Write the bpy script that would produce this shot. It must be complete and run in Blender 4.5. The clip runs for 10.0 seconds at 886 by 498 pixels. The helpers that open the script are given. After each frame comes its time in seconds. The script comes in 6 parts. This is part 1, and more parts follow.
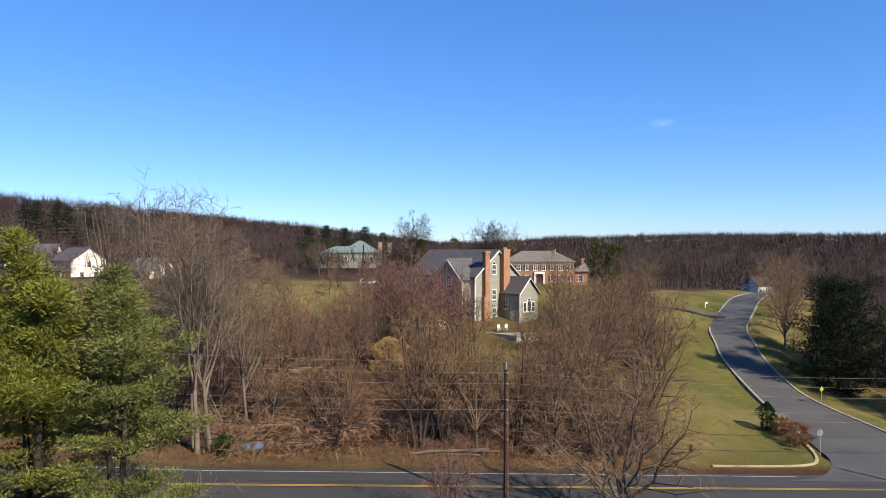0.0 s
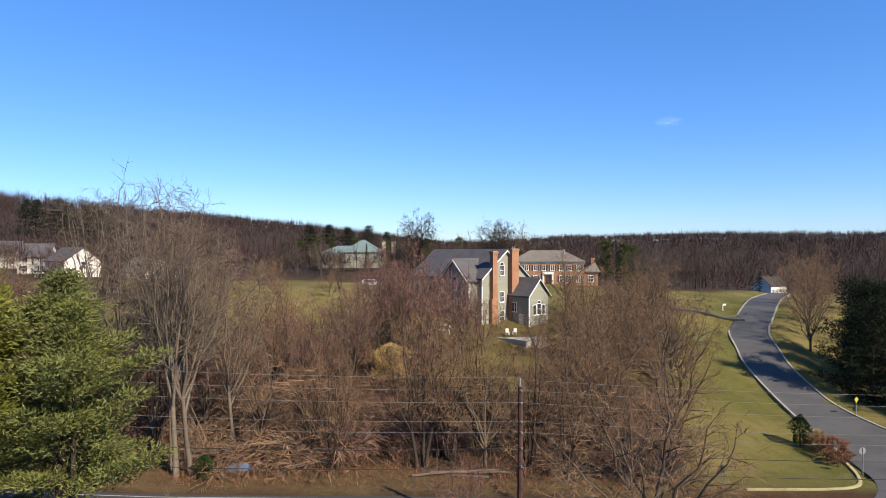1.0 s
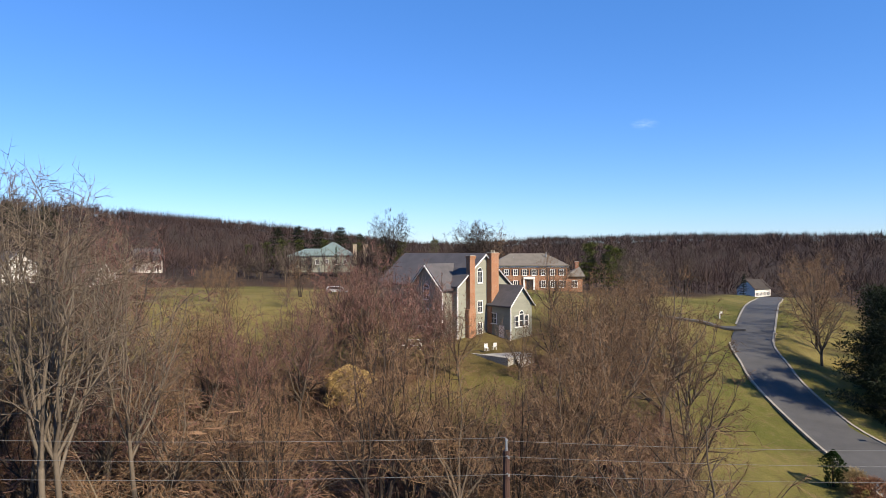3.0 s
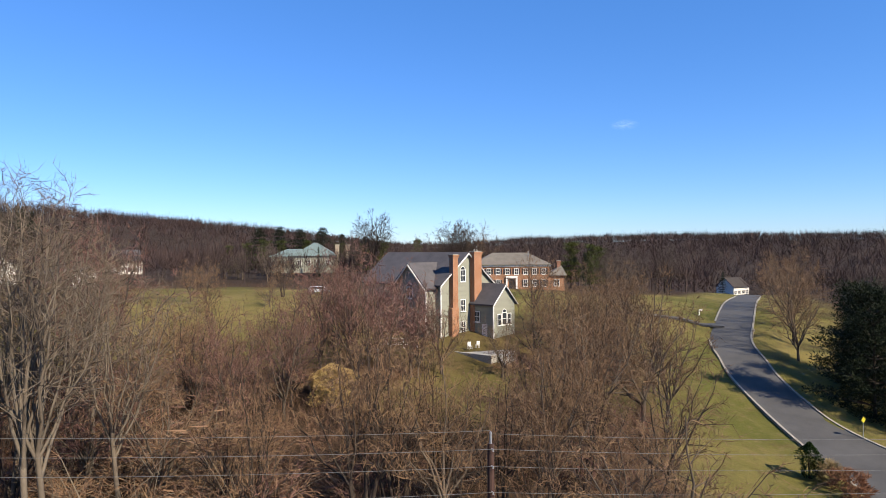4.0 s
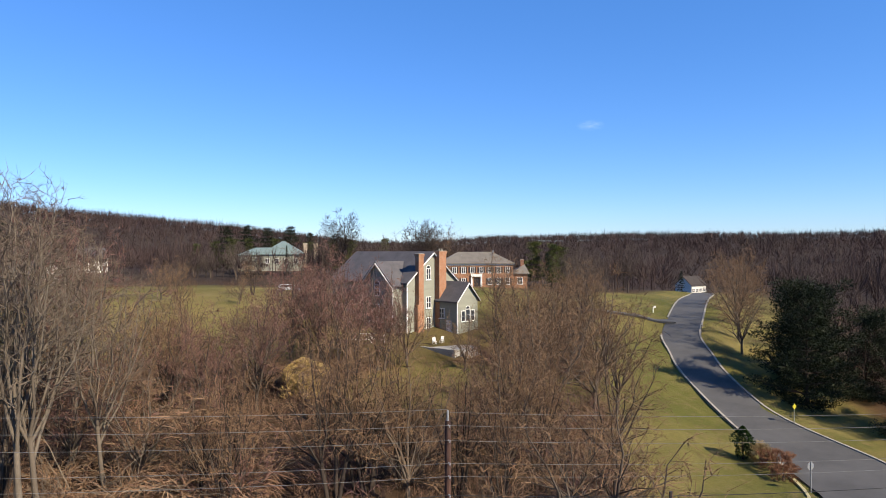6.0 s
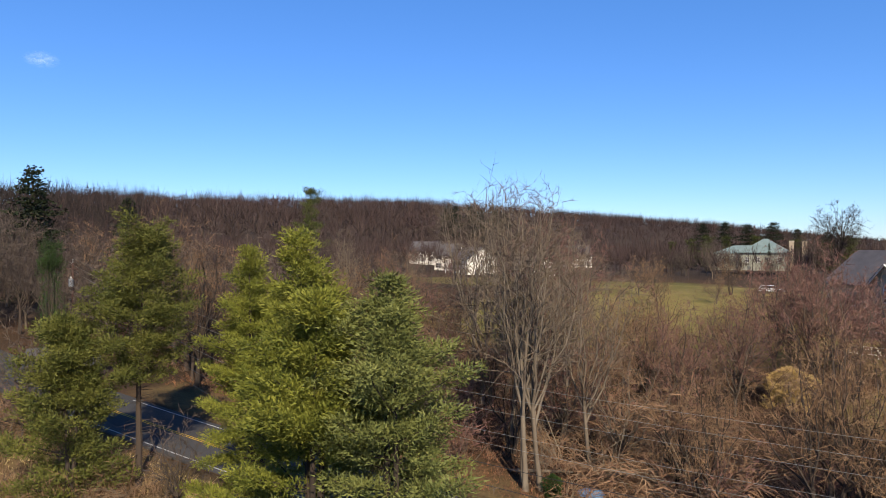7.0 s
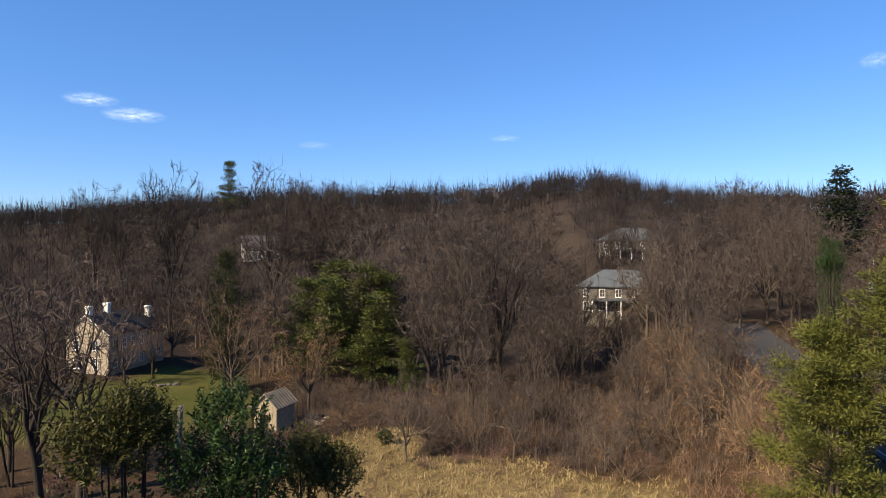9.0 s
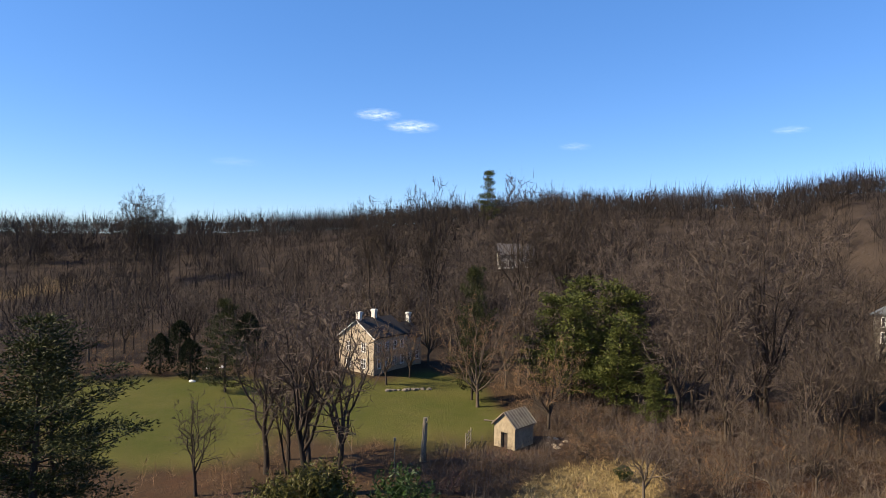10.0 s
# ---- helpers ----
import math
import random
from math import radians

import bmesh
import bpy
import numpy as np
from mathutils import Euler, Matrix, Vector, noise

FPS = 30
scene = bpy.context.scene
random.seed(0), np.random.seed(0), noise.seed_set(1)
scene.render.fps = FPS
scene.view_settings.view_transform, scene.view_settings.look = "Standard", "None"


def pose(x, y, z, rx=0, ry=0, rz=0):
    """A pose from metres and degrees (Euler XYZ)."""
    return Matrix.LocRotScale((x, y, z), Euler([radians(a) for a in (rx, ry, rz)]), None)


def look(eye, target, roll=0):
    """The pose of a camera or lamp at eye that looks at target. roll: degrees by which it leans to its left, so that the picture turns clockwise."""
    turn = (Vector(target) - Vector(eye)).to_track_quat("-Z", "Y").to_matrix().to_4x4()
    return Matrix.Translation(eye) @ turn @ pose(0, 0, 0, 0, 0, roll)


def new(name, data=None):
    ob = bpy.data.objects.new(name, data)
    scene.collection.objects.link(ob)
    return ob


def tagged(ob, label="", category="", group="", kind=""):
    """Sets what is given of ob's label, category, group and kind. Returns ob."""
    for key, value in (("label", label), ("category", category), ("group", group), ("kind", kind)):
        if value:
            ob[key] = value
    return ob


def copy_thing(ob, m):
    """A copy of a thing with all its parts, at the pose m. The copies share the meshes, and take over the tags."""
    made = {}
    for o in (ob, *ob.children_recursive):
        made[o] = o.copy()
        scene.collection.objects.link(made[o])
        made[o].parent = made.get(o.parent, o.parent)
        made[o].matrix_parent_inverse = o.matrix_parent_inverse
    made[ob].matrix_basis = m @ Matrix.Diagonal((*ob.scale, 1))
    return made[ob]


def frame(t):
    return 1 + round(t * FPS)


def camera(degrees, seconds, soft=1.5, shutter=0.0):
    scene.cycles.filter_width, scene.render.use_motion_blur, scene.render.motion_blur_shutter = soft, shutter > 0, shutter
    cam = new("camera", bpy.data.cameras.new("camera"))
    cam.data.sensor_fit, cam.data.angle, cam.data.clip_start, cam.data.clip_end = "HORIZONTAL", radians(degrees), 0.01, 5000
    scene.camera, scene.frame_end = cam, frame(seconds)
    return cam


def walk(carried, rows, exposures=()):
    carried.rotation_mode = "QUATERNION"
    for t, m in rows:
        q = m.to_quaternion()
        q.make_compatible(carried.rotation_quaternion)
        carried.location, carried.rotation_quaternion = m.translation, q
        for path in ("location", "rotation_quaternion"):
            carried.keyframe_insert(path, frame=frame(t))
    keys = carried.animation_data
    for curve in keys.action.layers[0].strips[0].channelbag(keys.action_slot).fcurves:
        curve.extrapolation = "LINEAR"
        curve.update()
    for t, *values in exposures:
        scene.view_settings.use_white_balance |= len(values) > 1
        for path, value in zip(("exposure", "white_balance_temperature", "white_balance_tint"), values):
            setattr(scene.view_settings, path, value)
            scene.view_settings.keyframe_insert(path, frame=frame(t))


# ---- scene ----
# ---------------------------------------------------------------- camera
cam = camera(67.9, 10.0, 0.85)
PATH = [
    (0, (0.026, -0.015, 19.997), (0.036, 9.985, 19.997), 0.00),
    (0.5, (-0.017, 2.629, 20.004), (-0.083, 12.629, 20.000), -0.02),
    (1, (0.033, 5.838, 20.094), (-0.035, 15.838, 20.081), -0.05),
    (1.5, (0.166, 9.722, 20.230), (0.134, 19.722, 20.206), -0.10),
    (2, (0.424, 13.772, 20.488), (0.428, 23.772, 20.489), -0.06),
    (2.5, (0.812, 16.522, 20.659), (0.961, 26.520, 20.655), -0.06),
    (3, (1.033, 18.239, 20.397), (1.301, 28.235, 20.412), -0.16),
    (3.2, (1.040, 18.414, 20.345), (1.436, 28.406, 20.367), -0.24),
    (4.3, (0.904, 17.141, 20.030), (1.442, 27.126, 20.051), -0.41),
    (4.5, (0.992, 16.494, 19.931), (1.500, 26.481, 19.963), -0.42),
    (5, (1.076, 15.138, 20.056), (1.540, 25.128, 20.083), -0.36),
    (5.2, (1.176, 14.720, 20.067), (1.604, 24.710, 20.094), -0.36),
    (6.3, (0.672, 13.448, 20.358), (1.825, 23.381, 20.345), -0.22),
    (6.4, (0.594, 13.444, 20.314), (0.922, 23.439, 20.305), -0.28),
    (6.5, (0.661, 13.433, 20.287), (-0.137, 23.402, 20.277), -0.36),
    (6.6, (0.673, 13.107, 20.339), (-1.295, 22.912, 20.327), -0.44),
    (6.8, (0.838, 12.883, 20.161), (-3.143, 22.056, 20.171), -0.48),
    (7, (0.825, 13.358, 20.272), (-4.743, 21.665, 20.250), 0.02),
    (7.5, (0.823, 14.024, 20.158), (-7.091, 20.138, 20.145), -0.21),
    (8, (0.392, 14.782, 20.008), (-8.814, 18.687, 20.020), -0.09),
    (8.5, (-1.187, 17.115, 19.424), (-11.122, 18.249, 19.489), 0.06),
    (9, (-2.068, 19.102, 19.814), (-11.954, 17.593, 19.848), 0.11),
    (9.5, (-3.031, 20.411, 20.923), (-12.369, 16.835, 20.917), 0.35),
    (10, (-4.136, 20.817, 22.439), (-12.704, 15.662, 22.447), 1.12),
]
walk(cam, [(t, look(eye, target, roll)) for t, eye, target, roll in PATH], [(0.0, 0.92, 6500, 10), (4.5, 0.92, 6500, 10), (6.4, 0.94, 6520, 10), (7.5, 0.78, 6850, 10), (9.0, 0.97, 7150, 10), (10.0, 1.07, 7300, 10)])

# ---------------------------------------------------------------- light
SUN_DIR = Vector((0.72, -0.69, 0.0)).normalized()
SUN_EL = radians(37)
world = bpy.data.worlds.new("sky")
scene.world = world
world.use_nodes = True
wn = world.node_tree.nodes
sky = wn.new("ShaderNodeTexSky")
sky.sky_type = "NISHITA"
sky.sun_disc = False
sky.sun_elevation = SUN_EL
sky.sun_rotation = math.atan2(SUN_DIR.x, SUN_DIR.y)
sky.air_density, sky.dust_density, sky.ozone_density = 1.0, 0.0, 4.0
wn["Background"].inputs["Strength"].default_value = 0.097
vivid = wn.new("ShaderNodeHueSaturation")
vivid.inputs["Saturation"].default_value = 1.15
vivid.inputs["Hue"].default_value = 0.503
world.node_tree.links.new(sky.outputs["Color"], vivid.inputs["Color"])
clear_air = wn.new("ShaderNodeMix")
clear_air.data_type, clear_air.blend_type = "RGBA", "MULTIPLY"
clear_air.inputs[0].default_value = 1.0
clear_air.inputs[7].default_value = (0.70, 0.81, 1.06, 1)
world.node_tree.links.new(vivid.outputs["Color"], clear_air.inputs[6])
even = wn.new("ShaderNodeMix")
even.data_type = "RGBA"
even.inputs[0].default_value = 0.3
even.inputs[7].default_value = (0.42, 1.85, 4.7, 1)
world.node_tree.links.new(clear_air.outputs[2], even.inputs[6])
world.node_tree.links.new(even.outputs[2], wn["Background"].inputs["Color"])
sun = new("sun", bpy.data.lights.new("sun", "SUN"))
sun.data.energy, sun.data.angle, sun.data.color = 5.0, radians(0.6), (1.0, 0.88, 0.70)
sun_to = SUN_DIR * math.cos(SUN_EL) + Vector((0, 0, math.sin(SUN_EL)))
sun.matrix_world = look(sun_to * 300, (0, 0, 0))

# ---------------------------------------------------------------- materials
def nodes_of(name):
    m = bpy.data.materials.new(name)
    m.use_nodes = True
    t = m.node_tree
    return m, t, t.nodes["Principled BSDF"]


def lay(t, a, b, fac, kind="MIX"):
    """Mixes two colours (sockets or tuples) by a factor socket or number."""
    n = t.nodes.new("ShaderNodeMix")
    n.data_type, n.blend_type = "RGBA", kind
    for k, v in ((0, fac), (6, a), (7, b)):
        if hasattr(v, "links"):
            t.links.new(v, n.inputs[k])
        elif k == 0:
            n.inputs[0].default_value = v
        else:
            n.inputs[k].default_value = (*v, 1)
    return n.outputs[2]


def wave(t, scale, detail=4.0, rough=0.6, low=0.35, high=0.65, where="Object", stretch=None):
    """A noise between two thresholds, as a factor."""
    co = t.nodes.new("ShaderNodeTexCoord")
    n = t.nodes.new("ShaderNodeTexNoise")
    n.inputs["Scale"].default_value, n.inputs["Detail"].default_value = scale, detail
    n.inputs["Roughness"].default_value = rough
    src = co.outputs[where]
    if stretch:
        mp = t.nodes.new("ShaderNodeMapping")
        mp.inputs["Scale"].default_value = stretch
        t.links.new(src, mp.inputs[0])
        src = mp.outputs[0]
    t.links.new(src, n.inputs["Vector"])
    r = t.nodes.new("ShaderNodeMapRange")
    r.inputs[1].default_value, r.inputs[2].default_value = low, high
    t.links.new(n.outputs["Fac"], r.inputs[0])
    return r.outputs[0]


def bump(t, bsdf, fac, strength=0.4, dist=0.05):
    b = t.nodes.new("ShaderNodeBump")
    b.inputs["Strength"].default_value, b.inputs["Distance"].default_value = strength, dist
    t.links.new(fac, b.inputs["Height"])
    t.links.new(b.outputs[0], bsdf.inputs["Normal"])


def surface(name, a, b, scale=2.0, rough=0.85, fine=None, c=None, per=None, bumps=0.3, metal=0.0, stretch=None):
    """A surface of two colours in patches, fine grain and, per object or island, a shift towards a third colour."""
    m, t, s = nodes_of(name)
    col = lay(t, a, b, wave(t, scale, stretch=stretch))
    f = wave(t, fine or scale * 9, 3, 0.7, 0.3, 0.7, stretch=stretch)
    col = lay(t, col, lay(t, col, (0.55, 0.55, 0.55), 1.0, "MULTIPLY"), lay(t, (0, 0, 0), (0.5, 0.5, 0.5), f))
    if c:
        info = t.nodes.new("ShaderNodeObjectInfo" if per == "object" else "ShaderNodeNewGeometry")
        col = lay(t, col, c, info.outputs["Random" if per == "object" else "Random Per Island"])
    t.links.new(col, s.inputs["Base Color"])
    s.inputs["Roughness"].default_value, s.inputs["Metallic"].default_value = rough, metal
    s.inputs["Specular IOR Level"].default_value = 0.3
    if bumps:
        bump(t, s, f, bumps)
    return m


def leafy(name, a, b, c, rough=0.6, through_it=0.08):
    """Needles and leaves: shifts of colour clump by clump and tree by tree, some light through them."""
    m, t, s = nodes_of(name)
    geo = t.nodes.new("ShaderNodeNewGeometry")
    info = t.nodes.new("ShaderNodeObjectInfo")
    col = lay(t, a, b, geo.outputs["Random Per Island"])
    col = lay(t, col, c, wave(t, 0.6, 3, 0.6, 0.4, 0.7))
    half = t.nodes.new("ShaderNodeMath")
    half.operation = "MULTIPLY"
    half.inputs[1].default_value = 0.35
    t.links.new(info.outputs["Random"], half.inputs[0])
    col = lay(t, col, tuple(v * 0.5 for v in a), half.outputs[0])
    t.links.new(col, s.inputs["Base Color"])
    s.inputs["Roughness"].default_value = rough
    s.inputs["Specular IOR Level"].default_value = 0.12
    tr = t.nodes.new("ShaderNodeBsdfTranslucent")
    t.links.new(col, tr.inputs[0])
    mx = t.nodes.new("ShaderNodeMixShader")
    mx.inputs[0].default_value = through_it
    t.links.new(s.outputs[0], mx.inputs[1])
    t.links.new(tr.outputs[0], mx.inputs[2])
    t.links.new(mx.outputs[0], t.nodes["Material Output"].inputs[0])
    return m


BARK = surface("bark_grey", (0.120, 0.092, 0.066), (0.066, 0.048, 0.035), 1.2, 0.9, 9, (0.150, 0.118, 0.084), "object", 0.4, 0, (1, 1, 0.3))
BARK_MID = surface("bark_brown", (0.070, 0.052, 0.038), (0.040, 0.030, 0.022), 1.2, 0.9, 9, (0.100, 0.076, 0.055), "object", 0.4, 0, (1, 1, 0.3))
BARK_PALE = surface("bark_pale", (0.180, 0.146, 0.108), (0.078, 0.060, 0.044), 0.9, 0.85, 8, (0.112, 0.088, 0.064), "object", 0.4, 0, (1, 1, 0.3))
BARK_DARK = surface("bark_dark", (0.038, 0.027, 0.020), (0.020, 0.015, 0.012), 1.2, 0.95, 9, (0.050, 0.036, 0.027), "object", 0.5, 0, (1, 1, 0.3))
TWIG = surface("twigs_brown", (0.150, 0.088, 0.048), (0.092, 0.055, 0.032), 0.3, 0.85, 2, (0.182, 0.110, 0.058), "object", 0)
TWIG_RED = surface("twigs_red_buds", (0.170, 0.084, 0.066), (0.115, 0.060, 0.048), 0.3, 0.85, 2, (0.150, 0.078, 0.060), "object", 0)
TWIG_TAN = surface("twigs_tan", (0.240, 0.152, 0.086), (0.140, 0.085, 0.048), 0.4, 0.85, 2, (0.150, 0.080, 0.048), "object", 0)
TWIG_GREY = surface("twigs_grey", (0.110, 0.080, 0.055), (0.062, 0.045, 0.032), 0.3, 0.85, 2, (0.115, 0.086, 0.059), "object", 0)
TWIG_VALLEY = surface("twigs_grey_brown", (0.062, 0.046, 0.037), (0.040, 0.030, 0.025), 0.3, 0.85, 2, (0.084, 0.062, 0.049), "object", 0)


def woods_twigs(name, a, b, c):
    """Twigs of the far woods: a tone of its own for each tree, and light and dark branches."""
    m, t, s = nodes_of(name)
    at = t.nodes.new("ShaderNodeAttribute")
    at.attribute_name = "tone"
    geo = t.nodes.new("ShaderNodeNewGeometry")
    col = lay(t, lay(t, a, b, at.outputs["Fac"]), c, wave(t, 0.012, 3, 0.6, 0.42, 0.66))
    col = lay(t, col, lay(t, col, (0.5, 0.5, 0.5), 1.0, "MULTIPLY"), geo.outputs["Random Per Island"])
    t.links.new(col, s.inputs["Base Color"])
    s.inputs["Roughness"].default_value = 0.9
    s.inputs["Specular IOR Level"].default_value = 0.2
    return m


TWIG_HILL = woods_twigs("hill_twigs", (0.034, 0.023, 0.021), (0.074, 0.050, 0.043), (0.060, 0.037, 0.034))
# Darker, greyer copy of the hill twigs: side-lit western shade put into the colour.
TWIG_WOODS_SHADE = woods_twigs("woods_twigs", (0.023, 0.018, 0.016), (0.042, 0.032, 0.028), (0.032, 0.024, 0.022))
NEEDLES = leafy("pine_needles_yellow_green", (0.112, 0.122, 0.018), (0.240, 0.232, 0.040), (0.066, 0.082, 0.014))
NEEDLES_BLUE = leafy("pine_needles_soft_green", (0.096, 0.108, 0.030), (0.170, 0.172, 0.050), (0.060, 0.074, 0.022))
NEEDLES_OPEN = leafy("pine_needles_olive", (0.080, 0.084, 0.018), (0.140, 0.138, 0.032), (0.048, 0.058, 0.014))
NEEDLES_MID = leafy("pine_needles_mid_green", (0.050, 0.060, 0.014), (0.092, 0.098, 0.024), (0.033, 0.044, 0.012))
# Shadow-side darkness of the near pines is put into this needle colour.
NEEDLES_SHADE = leafy("pine_needles_shaded_green", (0.026, 0.032, 0.010), (0.050, 0.054, 0.017), (0.018, 0.023, 0.008))
NEEDLES_DARK = leafy("evergreen_dark", (0.013, 0.019, 0.008), (0.023, 0.030, 0.013), (0.010, 0.014, 0.006))
LEAF_GREEN = leafy("broadleaf_green", (0.020, 0.042, 0.010), (0.039, 0.073, 0.017), (0.016, 0.030, 0.009), 0.45)
LEAF_OLIVE = leafy("broadleaf_olive", (0.056, 0.056, 0.013), (0.118, 0.104, 0.028), (0.030, 0.034, 0.010), 0.5)
LEAF_GOLD = leafy("withered_gold_leaves", (0.42, 0.29, 0.11), (0.52, 0.38, 0.16), (0.34, 0.23, 0.085), 0.8)
GRASS_GOLD = leafy("dry_grass", (0.290, 0.212, 0.098), (0.400, 0.308, 0.155), (0.190, 0.130, 0.062), 0.8)
BRUSH_RED = leafy("reddish_brush", (0.190, 0.086, 0.046), (0.250, 0.130, 0.068), (0.130, 0.062, 0.036), 0.85)

ASPHALT = surface("asphalt_side", (0.086, 0.083, 0.080), (0.062, 0.060, 0.058), 0.25, 0.85, 14, bumps=0.15)
ASPHALT_MAIN = surface("asphalt_main", (0.048, 0.046, 0.046), (0.035, 0.034, 0.034), 0.3, 0.85, 14, bumps=0.15, stretch=(0.15, 1, 1))
PAINT_WHITE = surface("road_paint_white", (0.326, 0.326, 0.315), (0.237, 0.237, 0.231), 2.5, 0.7, bumps=0.05)
PAINT_YELLOW = surface("road_paint_yellow", (0.422, 0.272, 0.020), (0.340, 0.218, 0.027), 2.5, 0.7, bumps=0.05)
CONCRETE = surface("kerb_concrete", (0.345, 0.315, 0.255), (0.247, 0.225, 0.180), 1.2, 0.9)
KERB_YELLOW = surface("kerb_yellowed", (0.400, 0.344, 0.176), (0.304, 0.264, 0.144), 1.2, 0.9)
SIDING_GREY = surface("siding_grey_green", (0.268, 0.268, 0.212), (0.228, 0.228, 0.180), 0.8, 0.75, 12, bumps=0.1, stretch=(0.2, 0.2, 3))
SIDING_WHITE = surface("siding_cream_white", (0.72, 0.68, 0.60), (0.64, 0.60, 0.53), 0.8, 0.7, 12, bumps=0.1, stretch=(0.2, 0.2, 3))
TRIM_WHITE = surface("trim_white", (0.78, 0.76, 0.72), (0.70, 0.68, 0.64), 2, 0.6, bumps=0)
ROOF_GREY = surface("shingles_grey", (0.098, 0.090, 0.092), (0.070, 0.065, 0.068), 0.6, 0.85, 7, bumps=0.3)
ROOF_TAN = surface("shingles_tan", (0.165, 0.146, 0.121), (0.129, 0.113, 0.094), 0.6, 0.85, 7, bumps=0.3)
ROOF_GREEN = surface("roof_grey_green", (0.150, 0.199, 0.188), (0.116, 0.158, 0.150), 0.4, 0.7, 7, bumps=0.2)
ROOF_SLATE = surface("slate_dark", (0.052, 0.042, 0.036), (0.034, 0.028, 0.024), 0.6, 0.9, 7, bumps=0.3)
STONE_GREY = surface("fieldstone_grey", (0.160, 0.140, 0.116), (0.104, 0.088, 0.072), 1.5, 0.9, 5, bumps=0.5)
ROOF_BLUE = surface("roof_blue_grey", (0.092, 0.104, 0.112), (0.068, 0.078, 0.086), 0.5, 0.8, 7, bumps=0.2)
TIN = surface("weathered_tin", (0.250, 0.195, 0.140), (0.150, 0.108, 0.078), 0.9, 0.8, 9, bumps=0.15)
GLASS = surface("dark_window_glass", (0.030, 0.035, 0.042), (0.045, 0.05, 0.058), 0.7, 0.08, bumps=0)
SHUTTER = surface("shutter_dark", (0.035, 0.028, 0.028), (0.025, 0.02, 0.02), 3, 0.6, bumps=0)
STONE_TAN = surface("fieldstone_tan", (0.430, 0.355, 0.260), (0.330, 0.265, 0.190), 1.5, 0.9, 5, bumps=0.5)
RENDER_PALE = surface("old_limewash_stone", (0.370, 0.300, 0.205), (0.250, 0.200, 0.135), 1.3, 0.9, 5, bumps=0.5)
TERRACE = surface("pale_paving", (0.375, 0.356, 0.315), (0.300, 0.281, 0.247), 0.7, 0.85)
POLE_WOOD = surface("pole_wood", (0.084, 0.042, 0.030), (0.050, 0.028, 0.022), 1.5, 0.9, 9, bumps=0.3, stretch=(1, 1, 0.15))
WOOD_GREY = surface("weathered_wood", (0.255, 0.217, 0.165), (0.165, 0.135, 0.098), 1.5, 0.9, 9, bumps=0.3, stretch=(1, 1, 0.2))
METAL_GREY = surface("galvanised_steel", (0.34, 0.35, 0.36), (0.26, 0.27, 0.28), 3, 0.5, metal=0.5, bumps=0)
CABLE = surface("cable_black", (0.03, 0.028, 0.027), (0.02, 0.02, 0.02), 3, 0.6, bumps=0)
CABLE_ALU = surface("cable_aluminium", (0.210, 0.203, 0.196), (0.154, 0.147, 0.140), 3, 0.55, metal=0.3, bumps=0)
SIGN_RED = surface("sign_red", (0.50, 0.04, 0.03), (0.42, 0.035, 0.03), 3, 0.5, bumps=0)
SIGN_YELLOW = surface("sign_yellow", (0.46, 0.40, 0.03), (0.40, 0.34, 0.03), 3, 0.5, bumps=0)
CAR_WHITE = surface("car_paint_silver", (0.462, 0.469, 0.483), (0.420, 0.427, 0.441), 3, 0.3, bumps=0)
TYRE = surface("tyre_rubber", (0.02, 0.02, 0.02), (0.03, 0.03, 0.03), 3, 0.8, bumps=0)
BLUE_TARP = surface("blue_tarp", (0.10, 0.20, 0.34), (0.07, 0.15, 0.27), 2, 0.6, bumps=0.2)
DARK_WOOD = surface("old_dark_boards", (0.06, 0.045, 0.035), (0.035, 0.028, 0.022), 1.5, 0.9)


def brick_material(name, a, b, mortar, size=5.0):
    """Bricks about 0.2 m long with mortar; far walls only, where single bricks cannot be told apart."""
    m, t, s = nodes_of(name)
    co = t.nodes.new("ShaderNodeTexCoord")
    sep = t.nodes.new("ShaderNodeSeparateXYZ")
    add = t.nodes.new("ShaderNodeMath")
    com = t.nodes.new("ShaderNodeCombineXYZ")
    t.links.new(co.outputs["Object"], sep.inputs[0])
    t.links.new(sep.outputs[0], add.inputs[0])
    t.links.new(sep.outputs[1], add.inputs[1])
    t.links.new(add.outputs[0], com.inputs[0])
    t.links.new(sep.outputs[2], com.inputs[1])
    n = t.nodes.new("ShaderNodeTexBrick")
    n.inputs["Scale"].default_value = size
    n.inputs["Color1"].default_value, n.inputs["Color2"].default_value, n.inputs["Mortar"].default_value = (*a, 1), (*b, 1), (*mortar, 1)
    t.links.new(com.outputs[0], n.inputs["Vector"])
    col = lay(t, n.outputs["Color"], tuple(v * 0.7 for v in a), wave(t, 0.7, 4, 0.6, 0.45, 0.8))
    t.links.new(col, s.inputs["Base Color"])
    s.inputs["Roughness"].default_value = 0.9
    bump(t, s, n.outputs["Fac"], 0.3, 0.01)
    return m


BRICK = brick_material("brick_red", (0.247, 0.098, 0.053), (0.195, 0.071, 0.039), (0.270, 0.225, 0.173))
BRICK_ORANGE = brick_material("brick_orange", (0.312, 0.136, 0.062), (0.234, 0.090, 0.043), (0.312, 0.250, 0.179))


